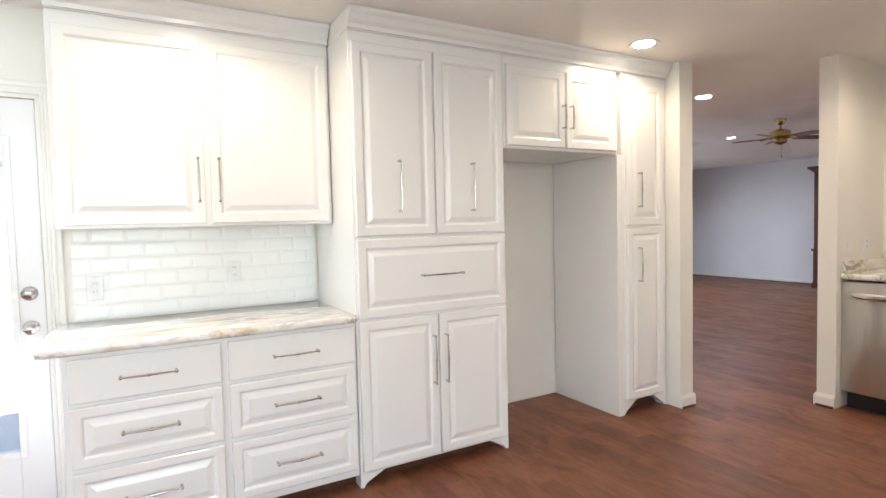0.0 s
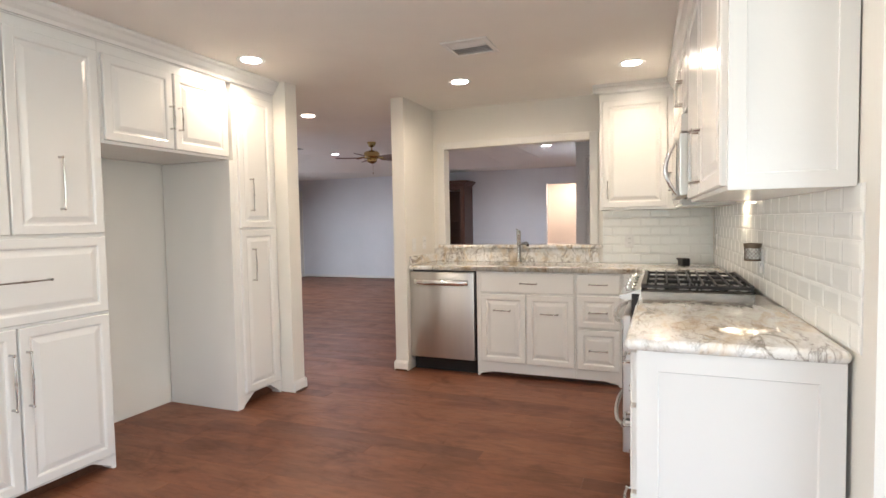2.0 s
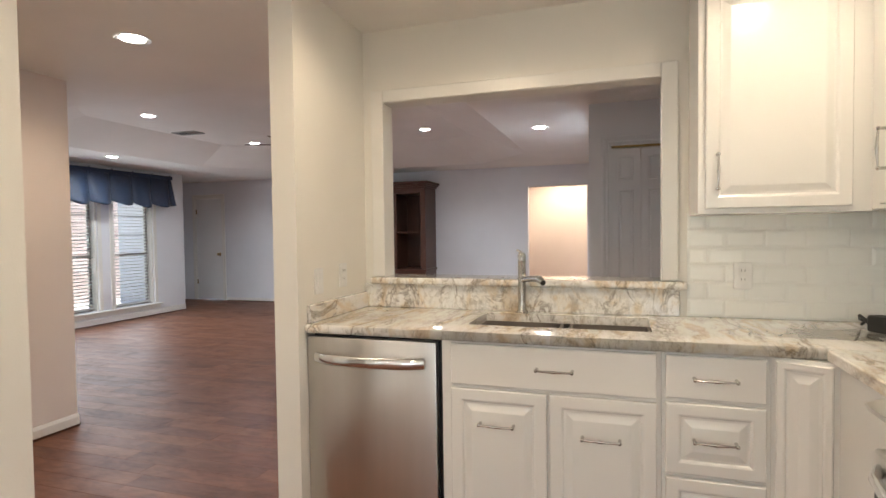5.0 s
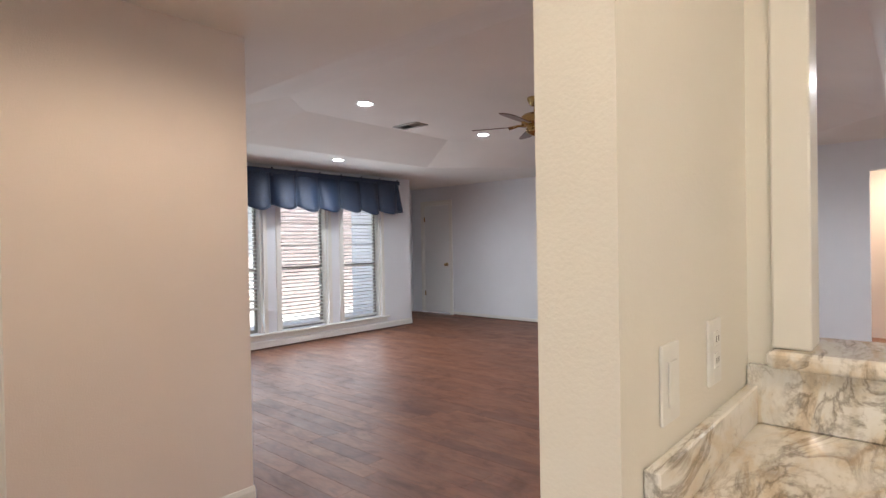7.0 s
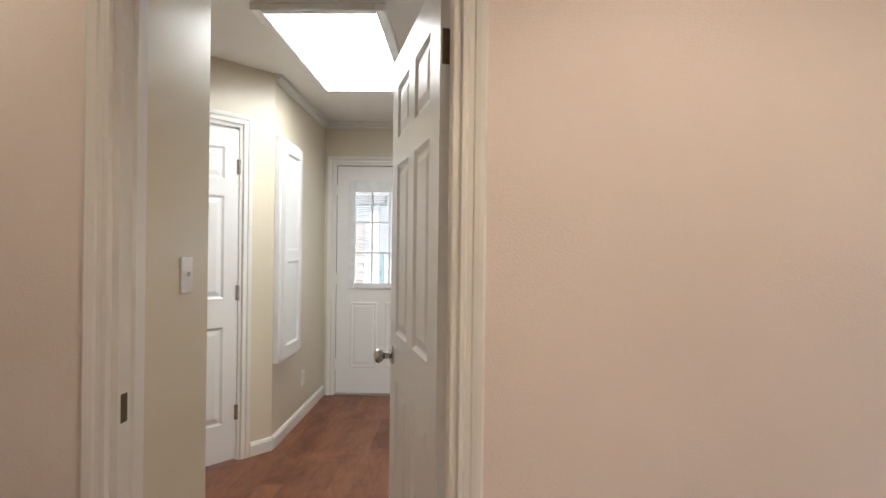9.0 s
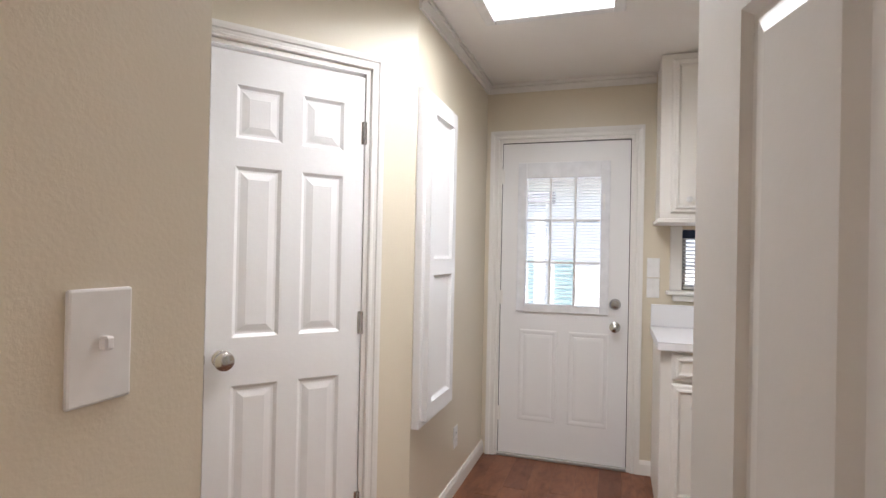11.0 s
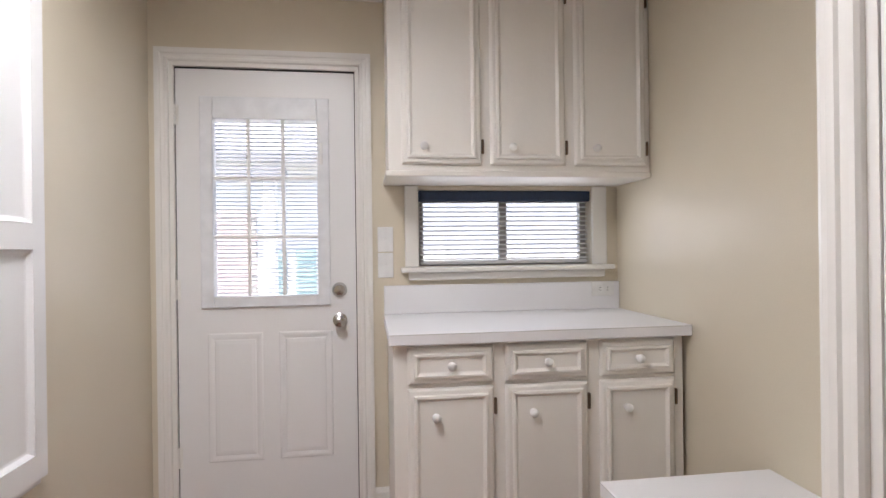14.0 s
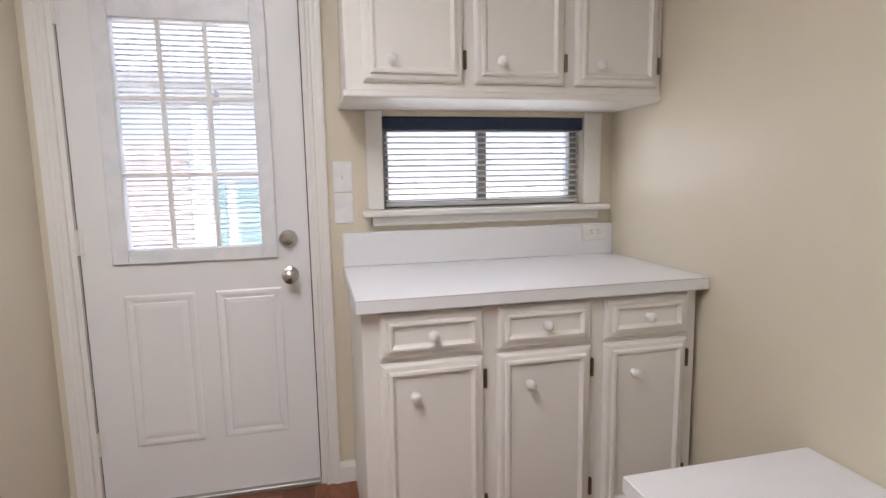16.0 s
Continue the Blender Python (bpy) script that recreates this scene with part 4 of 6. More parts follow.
wall_plate(pose(4.215, 1.842, 1.09), "rocker", "white rocker switch plate on the cream wall end")
wall_plate(pose(4.44, 1.842, 1.10), "outlet", "white outlet plate on the cream wall end")
wall_plate(pose(4.688, 0.05, 1.10, 0, 0, -90), "outlet", "white outlet plate on the sink wall tiles")
wall_plate(pose(4.45, -0.590, 1.10, 0, 0, 180), "outlet", "white outlet plate on the range wall tiles")
wall_plate(pose(2.80, -0.590, 1.075, 0, 0, 180), "outlet", "white outlet plate on the range wall tiles")
wall_plate(pose(-0.19, 3.139, 1.04), "outlet", "white outlet plate on the nook tiles")
wall_plate(pose(0.455, 3.139, 1.08), "outlet", "white outlet plate on the nook tiles")
c = thing("plug_in_warmer", pose(2.80, -0.548, 1.08), "small silver lattice plug-in warmer on the tiled wall", "warmer")
bm = bmesh.new()
turned(bm, [(0.029, 0.004), (0.031, 0.06)], pose(0, 0, 0), 20)
part("core", bm, WHITE_PLASTIC, c, "pale inner shade", True)
bm = bmesh.new()
for k in range(12):
    for sg in (1, -1):
        tube(bm, [(0.034 * math.cos(math.pi * (k / 6 + sg * j / 8)), 0.034 * math.sin(math.pi * (k / 6 + sg * j / 8)), 0.004 + 0.056 * j / 4) for j in range(5)], 0.0022, 4)
part("lattice", bm, NICKEL, c, "silver lattice shade", True)
bm = bmesh.new()
turned(bm, [(0.030, -0.004), (0.037, -0.002), (0.037, 0.005), (0.030, 0.006)], pose(0, 0, 0), 20)
part("base", bm, BRONZE, c, "dark base ring", True)
bm = bmesh.new()
turned(bm, [(0.033, 0.058), (0.038, 0.062), (0.040, 0.080), (0.034, 0.081), (0.030, 0.066), (0.002, 0.064)], pose(0, 0, 0), 20)
part("dish", bm, BRONZE, c, "dark metal dish", True)
bm = bmesh.new()
box(bm, -0.018, -0.031, 0.0, 0.018, -0.020, 0.045, 0.003)
part("plug", bm, WHITE_PLASTIC, c)


# ---- doors ----
def six_panel(bm, w, h, t):
    """A six-panel door slab, x 0..w, y 0..t, relief on both faces."""
    s, mm = 0.115 * w / 0.76, 0.10 * w / 0.76
    pw = (w - 2 * s - mm) / 2
    xs = [0, s, s + pw, s + pw + mm, w - s, w]
    zs = [0, 0.22, 0.80, 0.97, 1.58, 1.68, h - 0.115, h]
    for face in (0, 1):
        grid = {}
        for i, x in enumerate(xs):
            for j, z in enumerate(zs):
                grid[i, j] = bm.verts.new((x, 0 if face == 0 else t, z))
        sg = 1 if face == 0 else -1
        y = 0 if face == 0 else t
        for i in range(5):
            for j in range(7):
                q = [grid[i, j], grid[i + 1, j], grid[i + 1, j + 1], grid[i, j + 1]]
                if i in (1, 3) and j in (1, 3, 5):
                    loop = q
                    for inset, dep in ((0.012, 0.009), (0.020, 0.009), (0.045, 0.002)):
                        nl = [bm.verts.new(p) for p in ((xs[i] + inset, y + sg * dep, zs[j] + inset), (xs[i + 1] - inset, y + sg * dep, zs[j] + inset), (xs[i + 1] - inset, y + sg * dep, zs[j + 1] - inset), (xs[i] + inset, y + sg * dep, zs[j + 1] - inset))]
                        for k in range(4):
                            bm.faces.new((loop[k], loop[(k + 1) % 4], nl[(k + 1) % 4], nl[k]))
                        loop = nl
                    bm.faces.new(loop)
                else:
                    bm.faces.new(q)
    for a, b, c_, d_ in (((0, 0, 0), (w, 0, 0), (w, t, 0), (0, t, 0)), ((0, 0, h), (0, t, h), (w, t, h), (w, 0, h)), ((0, 0, 0), (0, t, 0), (0, t, h), (0, 0, h)), ((w, 0, 0), (w, 0, h), (w, t, h), (w, t, 0))):
        bm.faces.new([bm.verts.new(p) for p in (a, b, c_, d_)])
    bmesh.ops.remove_doubles(bm, verts=bm.verts, dist=1e-5)
    return bm


def door_knob(parent, x, y, z, out=-1, mat=NICKEL, r=0.027, name="door_knob"):
    bm = bmesh.new()
    m = Matrix.Translation((x, y, z)) @ Matrix.Rotation(radians(90 * -out if out < 0 else -90), 4, 'X')
    turned(bm, [(0.033, 0), (0.033, 0.006), (0.022, 0.012), (0.012, 0.016), (0.012, 0.032), (r * 0.8, 0.040), (r, 0.052), (r * 0.95, 0.062), (r * 0.6, 0.070), (r * 0.2, 0.072)], m, 20)
    return part(name, bm, mat, parent, "satin nickel knob", True)


def hinge(parent, x, y, z, mat=NICKEL, h=0.09):
    bm = bmesh.new()
    box(bm, x - 0.016, y - 0.003, z - h / 2, x + 0.016, y, z + h / 2, 0.001)
    rod(bm, (x, y - 0.006, z - h / 2), (x, y - 0.006, z + h / 2), 0.006, 0.006, 8)
    return part("hinge", bm, mat, parent, "metal hinge")


def casing(name, m, w, h, mat=TRIM, cw=0.062, label="white painted door casing"):
    """Fluted casing round an opening 0..w, height h, proud of the face y=0."""
    c = thing(name, m, label, "trim", kind="structure")
    prof = [(0.0, 0.008), (0.004, 0.014), (0.014, 0.014), (0.018, 0.010), (0.030, 0.011), (0.034, 0.016), (0.046, 0.018), (0.056, 0.018), (cw, 0.013)]
    bm = bmesh.new()
    pts = []
    for off, dep in [(0.0, 0.0)] + prof + [(cw, 0.0)]:
        pts.append([(-off, -dep, 0), (-off, -dep, h + off), (w + off, -dep, h + off), (w + off, -dep, 0)])
    rows = [[bm.verts.new(p) for p in r] for r in pts]
    for a, b in zip(rows, rows[1:]):
        for k in range(3):
            bm.faces.new((a[k], a[k + 1], b[k + 1], b[k]))
    part("casing", bm, mat, c)
    return c


def jamb(parent, w, h, depth, mat=TRIM, t=0.018):
    bm = bmesh.new()
    box(bm, 0, 0.0005, 0, t, depth - 0.0005, h)
    box(bm, w - t, 0.0005, 0, w, depth - 0.0005, h)
    box(bm, t, 0.0005, h - t, w - t, depth - 0.0005, h)
    part("jamb", bm, mat, parent)
    bm = bmesh.new()
    s0, s1 = depth * 0.45, depth * 0.45 + 0.03
    box(bm, t, s0, 0, t + 0.011, s1, h - t)
    box(bm, w - t - 0.011, s0, 0, w - t, s1, h - t)
    box(bm, t + 0.011, s0, h - t - 0.011, w - t - 0.011, s1, h - t)
    part("door_stop", bm, mat, parent)


# laundry doorway and its open door
HC = casing("door_1_casing", pose(2.93, HY, 0), 0.83, 2.03)
jamb(HC, 0.83, 2.03, 0.11)
bm = bmesh.new()
box(bm, 0.0181, 0.012, 0.86, 0.0196, 0.036, 0.93, 0.0)
part("strike_plate", bm, BRONZE, HC, "metal strike plate")
D1 = thing("door_1", pose(3.740, HY + 0.10, 0.012, 0, 0, 106.0), "white six-panel interior door standing open into the laundry", "door", kind="structure")
bm = bmesh.new()
six_panel(bm, 0.745, 1.985, 0.035)
part("slab", bm, DOOR_WHITE, D1)
door_knob(D1, 0.685, -0.0005, 0.88, -1)
door_knob(D1, 0.685, 0.0355, 0.88, 1)
for z in (0.25, 1.79):
    bm = bmesh.new()
    box(bm, -0.003, 0.002, z - 0.045, -0.0005, 0.030, z + 0.045)
    rod(bm, (-0.004, 0.0, z - 0.045), (-0.004, 0.0, z + 0.045), 0.006, 0.006, 8)
    part("hinge", bm, BRONZE, D1, "dark metal hinge")

# closet door on the angled wall
cm = pose(c_start.x, c_start.y, 0, 0, 0, CA)
CC = casing("door_2_casing", cm @ pose(C_HINGE - C_W, 0, 0), C_W, 2.03, cw=0.058)
jamb(CC, C_W, 2.03, 0.10)
D2 = thing("door_2", cm @ pose(C_HINGE - C_W + 0.021, 0.006, 0.012), "closed white six-panel closet door in the angled wall", "door", kind="structure")
bm = bmesh.new()
six_panel(bm, C_W - 0.042, 1.985, 0.033)
part("slab", bm, DOOR_WHITE, D2)
door_knob(D2, 0.055, -0.0005, 0.90, -1, NICKEL, 0.034)
bm = bmesh.new()
box(bm, -0.003, -0.003, 0.885, 0.0, 0.012, 0.915, 0.001)
part("latch_plate", bm, BRONZE, D2, "dark latch plate")
for z in (0.28, 1.0, 1.76):
    hinge(D2, C_W - 0.040, -0.001, z)

# glazed outer door of the laundry, with a blind between its panes
DX0, DW, DH = 2.665, 0.83, 2.035
OC = casing("door_3_casing", pose(DX0, LW, 0), DW, DH, cw=0.050)
jamb(OC, DW, DH, 0.16)
for x0, z0, x1, z1 in ((0.0182, 0.02, 0.0222, DH - 0.019), (DW - 0.0222, 0.02, DW - 0.0182, DH - 0.019), (0.0223, DH - 0.0222, DW - 0.0223, DH - 0.0182)):
    bm = bmesh.new()
    box(bm, x0, 0.020, z0, x1, 0.030, z1)
    part("weatherstrip", bm, RUBBER, OC, "dark rubber weatherstrip")
D3 = thing("door_3", pose(DX0 + 0.0225, LW + 0.016, 0.02), "white steel outer door with a nine-lite blind window", "door", kind="structure")
w, h = DW - 0.045, 1.987
gx0, gz0, gx1, gz1 = 0.158, 0.965, 0.615, 1.765
bm = bmesh.new()
loops = []
for y, x0, z0, x1, z1 in ((0, 0, 0, w, h), (0, gx0, gz0, gx1, gz1), (0.044, gx0, gz0, gx1, gz1), (0.044, 0, 0, w, h)):
    loops.append([bm.verts.new(p) for p in ((x0, y, z0), (x1, y, z0), (x1, y, z1), (x0, y, z1))])
for k in range(4):
    lo_, hi_ = loops[k], loops[(k + 1) % 4]
    for i in range(4):
        bm.faces.new((lo_[i], lo_[(i + 1) % 4], hi_[(i + 1) % 4], hi_[i]))
part("slab", bm, DOOR_WHITE, D3)
for px0, px1 in ((0.125, 0.365), (0.435, 0.675)):
    bm = bmesh.new()
    first = rings(bm, px0, 0.22, px1, 0.80, [(0, 0.0), (0.006, -0.004), (0.016, -0.004), (0.030, -0.0005), (0.034, -0.003), (0.050, -0.005)])
    bm.faces.new(first[::-1])
    part("panel", bm, DOOR_WHITE, D3, "embossed lower panel")
bm = bmesh.new()
for a in ((gx0 - 0.055, gz0 - 0.05, gx0, gz1 + 0.10), (gx1, gz0 - 0.05, gx1 + 0.055, gz1 + 0.10), (gx0, gz0 - 0.05, gx1, gz0), (gx0, gz1, gx1, gz1 + 0.10)):
    box(bm, a[0], -0.014, a[1], a[2], -0.0005, a[3], 0.003)
part("lite_frame", bm, LITE_FRAME, D3, "white raised window frame with bluish shade in its colour")
bm = bmesh.new()
for k in (1, 2):
    x = gx0 + (gx1 - gx0) * k / 3
    box(bm, x - 0.008, -0.006, gz0, x + 0.008, 0.004, gz1, 0.002)
    z = gz0 + (gz1 - gz0) * k / 3
    box(bm, gx0, -0.0055, z - 0.008, gx1, 0.0035, z + 0.008, 0.002)
part("muntin", bm, WHITE_PLASTIC, D3)
bm = bmesh.new()
box(bm, gx0, 0.006, gz0, gx1, 0.008, gz1)
p = part("pane", bm, GLASS, D3)
p.visible_shadow = False
slat = None
nz = 44
for k in range(nz):
    z = gz0 + 0.012 + (gz1 - gz0 - 0.02) * k / (nz - 1)
    if slat is None:
        bm = bmesh.new()
        tilt = 0.0023
        vs = [bm.verts.new(p) for p in ((gx0 + 0.004, 0.016, tilt), (gx1 - 0.004, 0.016, tilt), (gx1 - 0.004, 0.022, 0.0012), (gx0 + 0.004, 0.022, 0.0012), (gx0 + 0.004, 0.028, -tilt), (gx1 - 0.004, 0.028, -tilt))]
        bm.faces.new((vs[0], vs[1], vs[2], vs[3]))
        bm.faces.new((vs[3], vs[2], vs[5], vs[4]))
        ret = bmesh.ops.extrude_face_region(bm, geom=list(bm.faces))
        bmesh.ops.translate(bm, vec=(0, 0, 0.0006), verts=[g for g in ret["geom"] if isinstance(g, bmesh.types.BMVert)])
        slat = finish(bm, "blind_slat", BLIND)
    ob = new("blind_slat", slat)
    ob.parent = D3
    ob.location = (0, 0, z)
bm = bmesh.new()
box(bm, gx1 + 0.012, -0.022, 1.56, gx1 + 0.026, -0.0142, 1.66, 0.003)
part("blind_slider", bm, WHITE_PLASTIC, D3)
door_knob(D3, 0.71, -0.0005, 0.845, -1)
bm = bmesh.new()
turned(bm, [(0.034, 0), (0.034, 0.008), (0.028, 0.016), (0.024, 0.024), (0.010, 0.027)], Matrix.Translation((0.71, -0.0005, 0.985)) @ Matrix.Rotation(radians(90), 4, 'X'), 20)
part("deadbolt", bm, NICKEL, D3, "satin nickel deadbolt", True)
for z in (0.25, 1.0, 1.78):
    hinge(D3, -0.002, -0.001, z, TRIM)
for z in (0.845, 0.985):
    bm = bmesh.new()
    box(bm, w + 0.0005, -0.004, z - 0.022, w + 0.006, 0.012, z + 0.022, 0.001)
    part("latch_plate", bm, BRONZE, D3, "dark latch plate")
bm = bmesh.new()
box(bm, DX0 + 0.018, LW - 0.005, 0, DX0 + DW - 0.018, LW + 0.155, 0.018, 0.003)
structure("door_3_threshold", bm, ALU, "worn metal threshold under the outer door", "threshold")

# living room panel door, kitchen patio door, closet bifolds, utility door
LC = casing("door_4_casing", pose(10.95, 8.73, 0, 0, 0, -90), 0.66, 2.05)
jamb(LC, 0.66, 2.05, 0.12)
D4 = thing("door_4", pose(10.955, 8.71, 0.02, 0, 0, -90), "closed white flat interior door with a brass knob", "door", kind="structure")
bm = bmesh.new()
box(bm, 0, 0, 0, 0.62, 0.035, 2.005, 0.002)
part("slab", bm, DOOR_WHITE, D4)
door_knob(D4, 0.56, -0.0005, 0.90, -1, BRASS)
for z in (0.35, 1.75):
    hinge(D4, 0.0, -0.001, z, BRASS)

KC = casing("door_5_casing", pose(-1.38, 3.15, 0), 1.01, 1.96, label="white painted casing of the glazed patio door")
jamb(KC, 1.01, 1.96, 0.13)
D5 = thing("door_5", pose(-1.36, 3.16, 0.015), "white outer door with one large pane, bright with daylight", "door", kind="structure")
w = 0.97
bm = bmesh.new()
for a in ((0, 0, 0.13, 1.925), (w - 0.13, 0, w, 1.925), (0.13, 0, w - 0.13, 0.28), (0.13, 1.72, w - 0.13, 1.925)):
    box(bm, a[0], 0, a[1], a[2], 0.044, a[3], 0.003)
part("frame", bm, DOOR_WHITE, D5)
bm = bmesh.new()
for a in ((0.10, 0.25, 0.13, 1.75), (w - 0.13, 0.25, w - 0.10, 1.75), (0.13, 0.25, w - 0.13, 0.28), (0.13, 1.72, w - 0.13, 1.75)):
    box(bm, a[0], -0.012, a[1], a[2], -0.0005, a[3], 0.003)
part("lite_frame", bm, WHITE_PLASTIC, D5)
bm = bmesh.new()
box(bm, 0.13, 0.02, 0.28, w - 0.13, 0.024, 1.72)
p = part("pane", bm, GLASS, D5)
p.visible_shadow = False
door_knob(D5, w - 0.06, -0.0005, 0.86, -1)
bm = bmesh.new()
turned(bm, [(0.034, 0), (0.034, 0.008), (0.028, 0.016), (0.010, 0.024)], Matrix.Translation((w - 0.06, -0.0005, 1.02)) @ Matrix.Rotation(radians(90), 4, 'X'), 20)
part("deadbolt", bm, NICKEL, D5, "satin nickel deadbolt", True)

BC = casing("door_6_casing", pose(6.82, 0.64, 0, 0, 0, -90), 0.96, 2.02, LIVING_WALL)
jamb(BC, 0.96, 2.02, 0.10, LIVING_WALL, 0.018)
for k in range(4):
    D6 = thing("closet_bifold_leaf", pose(6.835, 0.64 - 0.02 - k * 0.232, 0.015, 0, 0, -90), "painted bifold closet door leaf with raised panels", "door", "bifold closet leaves", "structure")
    bm = bmesh.new()
    rings(bm, 0, 0, 0.228, 1.965, [(0, 0.03), (0, 0), (0.002, 0)])
    for z0, z1 in ((0.12, 0.70), (0.82, 1.62), (1.70, 1.90)):
        rings(bm, 0.05, z0, 0.178, z1, [(0, -0.0005), (0.008, -0.006), (0.018, -0.001), (0.030, -0.006)])
    part("leaf", bm, LIVING_WALL, D6)
bm = bmesh.new()
box(bm, 6.823, -0.30, 1.985, 6.85, 0.62, 2.003)
structure("trim_bifold_track", bm, BRASS, "brass bifold door track", "track")

UC = casing("door_7_casing", pose(4.20, 5.682, 0, 0, 0, -90), 0.71, 2.03, cw=0.066, label="wide white painted casing of the utility closet")
jamb(UC, 0.71, 2.03, 0.10)
D7 = thing("door_7", pose(4.203, 5.6625, 0.012, 0, 0, -90), "flat white utility closet door with a white pull", "door", kind="structure")
bm = bmesh.new()
box(bm, 0, 0, 0, 0.671, 0.03, 1.995, 0.001)
part("slab", bm, DOOR_WHITE, D7)
bm = bmesh.new()
tube(bm, [(0.054, 0, 1.140), (0.054, -0.024, 1.140), (0.054, -0.034, 1.136), (0.054, -0.038, 1.126), (0.054, -0.038, 1.052), (0.054, -0.034, 1.042), (0.054, -0.024, 1.038), (0.054, 0, 1.038)], 0.0085, 10)
part("handle", bm, WHITE_PLASTIC, D7, "white plastic pull", True)

# ---- laundry cabinets ----
BX = 3.615
c = cabinet("laundry_base_cabinet", pose(BX, 6.985, 0), 1.115, 0.575, 0, 0.845, "white painted laundry base cabinet with three drawers and three doors", 0.10, OLD_CABINET, feet="")
for x0, x1 in ((0.05, 0.365), (0.41, 0.725), (0.775, 1.075)):
    d = bead_front(c, "drawer_front", x0, 0.70, x1, 0.835)
    knob(c, (x0 + x1) / 2, 0.767, y=-0.018)
    d = bead_front(c, "cabinet_door", x0, 0.115, x1, 0.685)
    knob(c, x0 + 0.10, 0.585, y=-0.018)
    for z in (0.20, 0.61):
        bm = bmesh.new()
        box(bm, x1 + 0.001, -0.012, z - 0.03, x1 + 0.012, -0.0005, z + 0.03, 0.002)
        part("hinge", bm, BRONZE, c, "dark metal hinge")
bm = bmesh.new()
box(bm, 3.598, 6.945, 0.846, 4.748, 7.567, 0.888, 0.003)
top = single("laundry_countertop", bm, LAMINATE, "white laminate countertop with a seam on the laundry cabinet", "countertop")
bm = bmesh.new()
box(bm, 3.601, 6.9444, 0.8835, 4.746, 6.9456, 0.8850)
part("edge_seam", bm, ALU, top, "thin grey laminate seam")
bm = bmesh.new()
box(bm, 3.60, 7.548, 0.8885, 4.748, 7.568, 1.020, 0.003)
single("laundry_backsplash", bm, LAMINATE, "white laminate backsplash behind the laundry counter", "backsplash")
c = cabinet("laundry_wall_cabinet", pose(BX, 7.245, 0), 1.133, 0.323, 1.51, LCEIL - 0.004, "white painted three-door laundry wall cabinet above the window", 0.0, OLD_CABINET)
for x0, x1 in ((0.055, 0.385), (0.425, 0.748), (0.79, 1.11)):
    bead_front(c, "cabinet_door", x0, 1.535, x1, 2.36)
    knob(c, x0 + 0.09, 1.605, y=-0.018)
    for z in (1.61, 2.25):
        bm = bmesh.new()
        box(bm, x1 + 0.001, -0.012, z - 0.03, x1 + 0.012, -0.0005, z + 0.03, 0.002)
        part("hinge", bm, BRONZE, c, "dark metal hinge")
bm = bmesh.new()
box(bm, -0.012, -0.012, 1.485, 1.133, 0.323, 1.5095, 0.004)
part("bottom_board", bm, OLD_CABINET, c)
# low counter in the alcove
c = cabinet("low_laundry_cabinet", pose(4.235, 6.535, 0, 0, 0, -90), 0.77, 0.51, 0, 0.455, "low white painted cabinet under a white top in the alcove", 0.05, OLD_CABINET, feet="")
bead_front(c, "cabinet_door", 0.03, 0.07, 0.375, 0.44)
bead_front(c, "cabinet_door", 0.395, 0.07, 0.745, 0.44)
knob(c, 0.34, 0.36, y=-0.018)
knob(c, 0.43, 0.36, y=-0.018)
bm = bmesh.new()
box(bm, 4.198, 5.756, 0.4555, 4.748, 6.552, 0.498, 0.003)
top = single("low_countertop", bm, LAMINATE, "white laminate top on the low alcove cabinet", "countertop")
bm = bmesh.new()
box(bm, 4.1974, 5.760, 0.4935, 4.1986, 6.549, 0.4950)
part("edge_seam", bm, ALU, top, "thin grey laminate seam")
# ironing board cabinet
IY0, IY1, IZ0, IZ1 = 6.272, 6.695, 0.545, 2.005
c = thing("ironing_board_cabinet", pose(LX, IY0, 0, 0, 0, 90), "white painted built-in ironing board cabinet with a two-panel door", "cabinet")
bm = bmesh.new()
box(bm, 0, -0.035, IZ0, IY1 - IY0, -0.0005, IZ1, 0.003)
part("body", bm, DOOR_WHITE, c)
w = IY1 - IY0
bm = bmesh.new()
zm = 1.235
for a in ((0.03, IZ0 + 0.03, 0.085, IZ1 - 0.03), (w - 0.07, IZ0 + 0.03, w - 0.015, IZ1 - 0.03), (0.085, IZ0 + 0.03, w - 0.07, IZ0 + 0.10), (0.085, IZ1 - 0.10, w - 0.07, IZ1 - 0.03), (0.085, zm - 0.035, w - 0.07, zm + 0.035)):
    box(bm, a[0], -0.060, a[1], a[2], -0.0355, a[3])
bmesh.ops.remove_doubles(bm, verts=bm.verts, dist=1e-4)
box(bm, 0.031, -0.0358, IZ0 + 0.031, w - 0.016, -0.0354, IZ1 - 0.031)
d = part("door", bm, DOOR_WHITE, c)
for z0, z1 in ((IZ0 + 0.101, zm - 0.036), (zm + 0.036, IZ1 - 0.101)):
    bm = bmesh.new()
    rings(bm, 0.086, z0, w - 0.071, z1, [(0, -0.036), (0.0, -0.058), (0.010, -0.048), (0.016, -0.046)])
    part("panel", bm, DOOR_WHITE, d)
for z in (0.78, 1.74):
    bm = bmesh.new()
    box(bm, w - 0.013, -0.052, z - 0.03, w - 0.004, -0.036, z + 0.03, 0.001)
    part("hinge", bm, BRONZE, c, "dark metal hinge")
wall_plate(pose(LX, 6.95, 0.30, 0, 0, 90), "outlet", "white outlet plate low on the cream wall")
wall_plate(pose(2.90, 4.53, 1.20, 0, 0, 90), "toggle", "white toggle switch plate on the cream wall")
wall_plate(pose(3.61, LW, 1.235), "toggle", "white toggle switch plate beside the outer door")
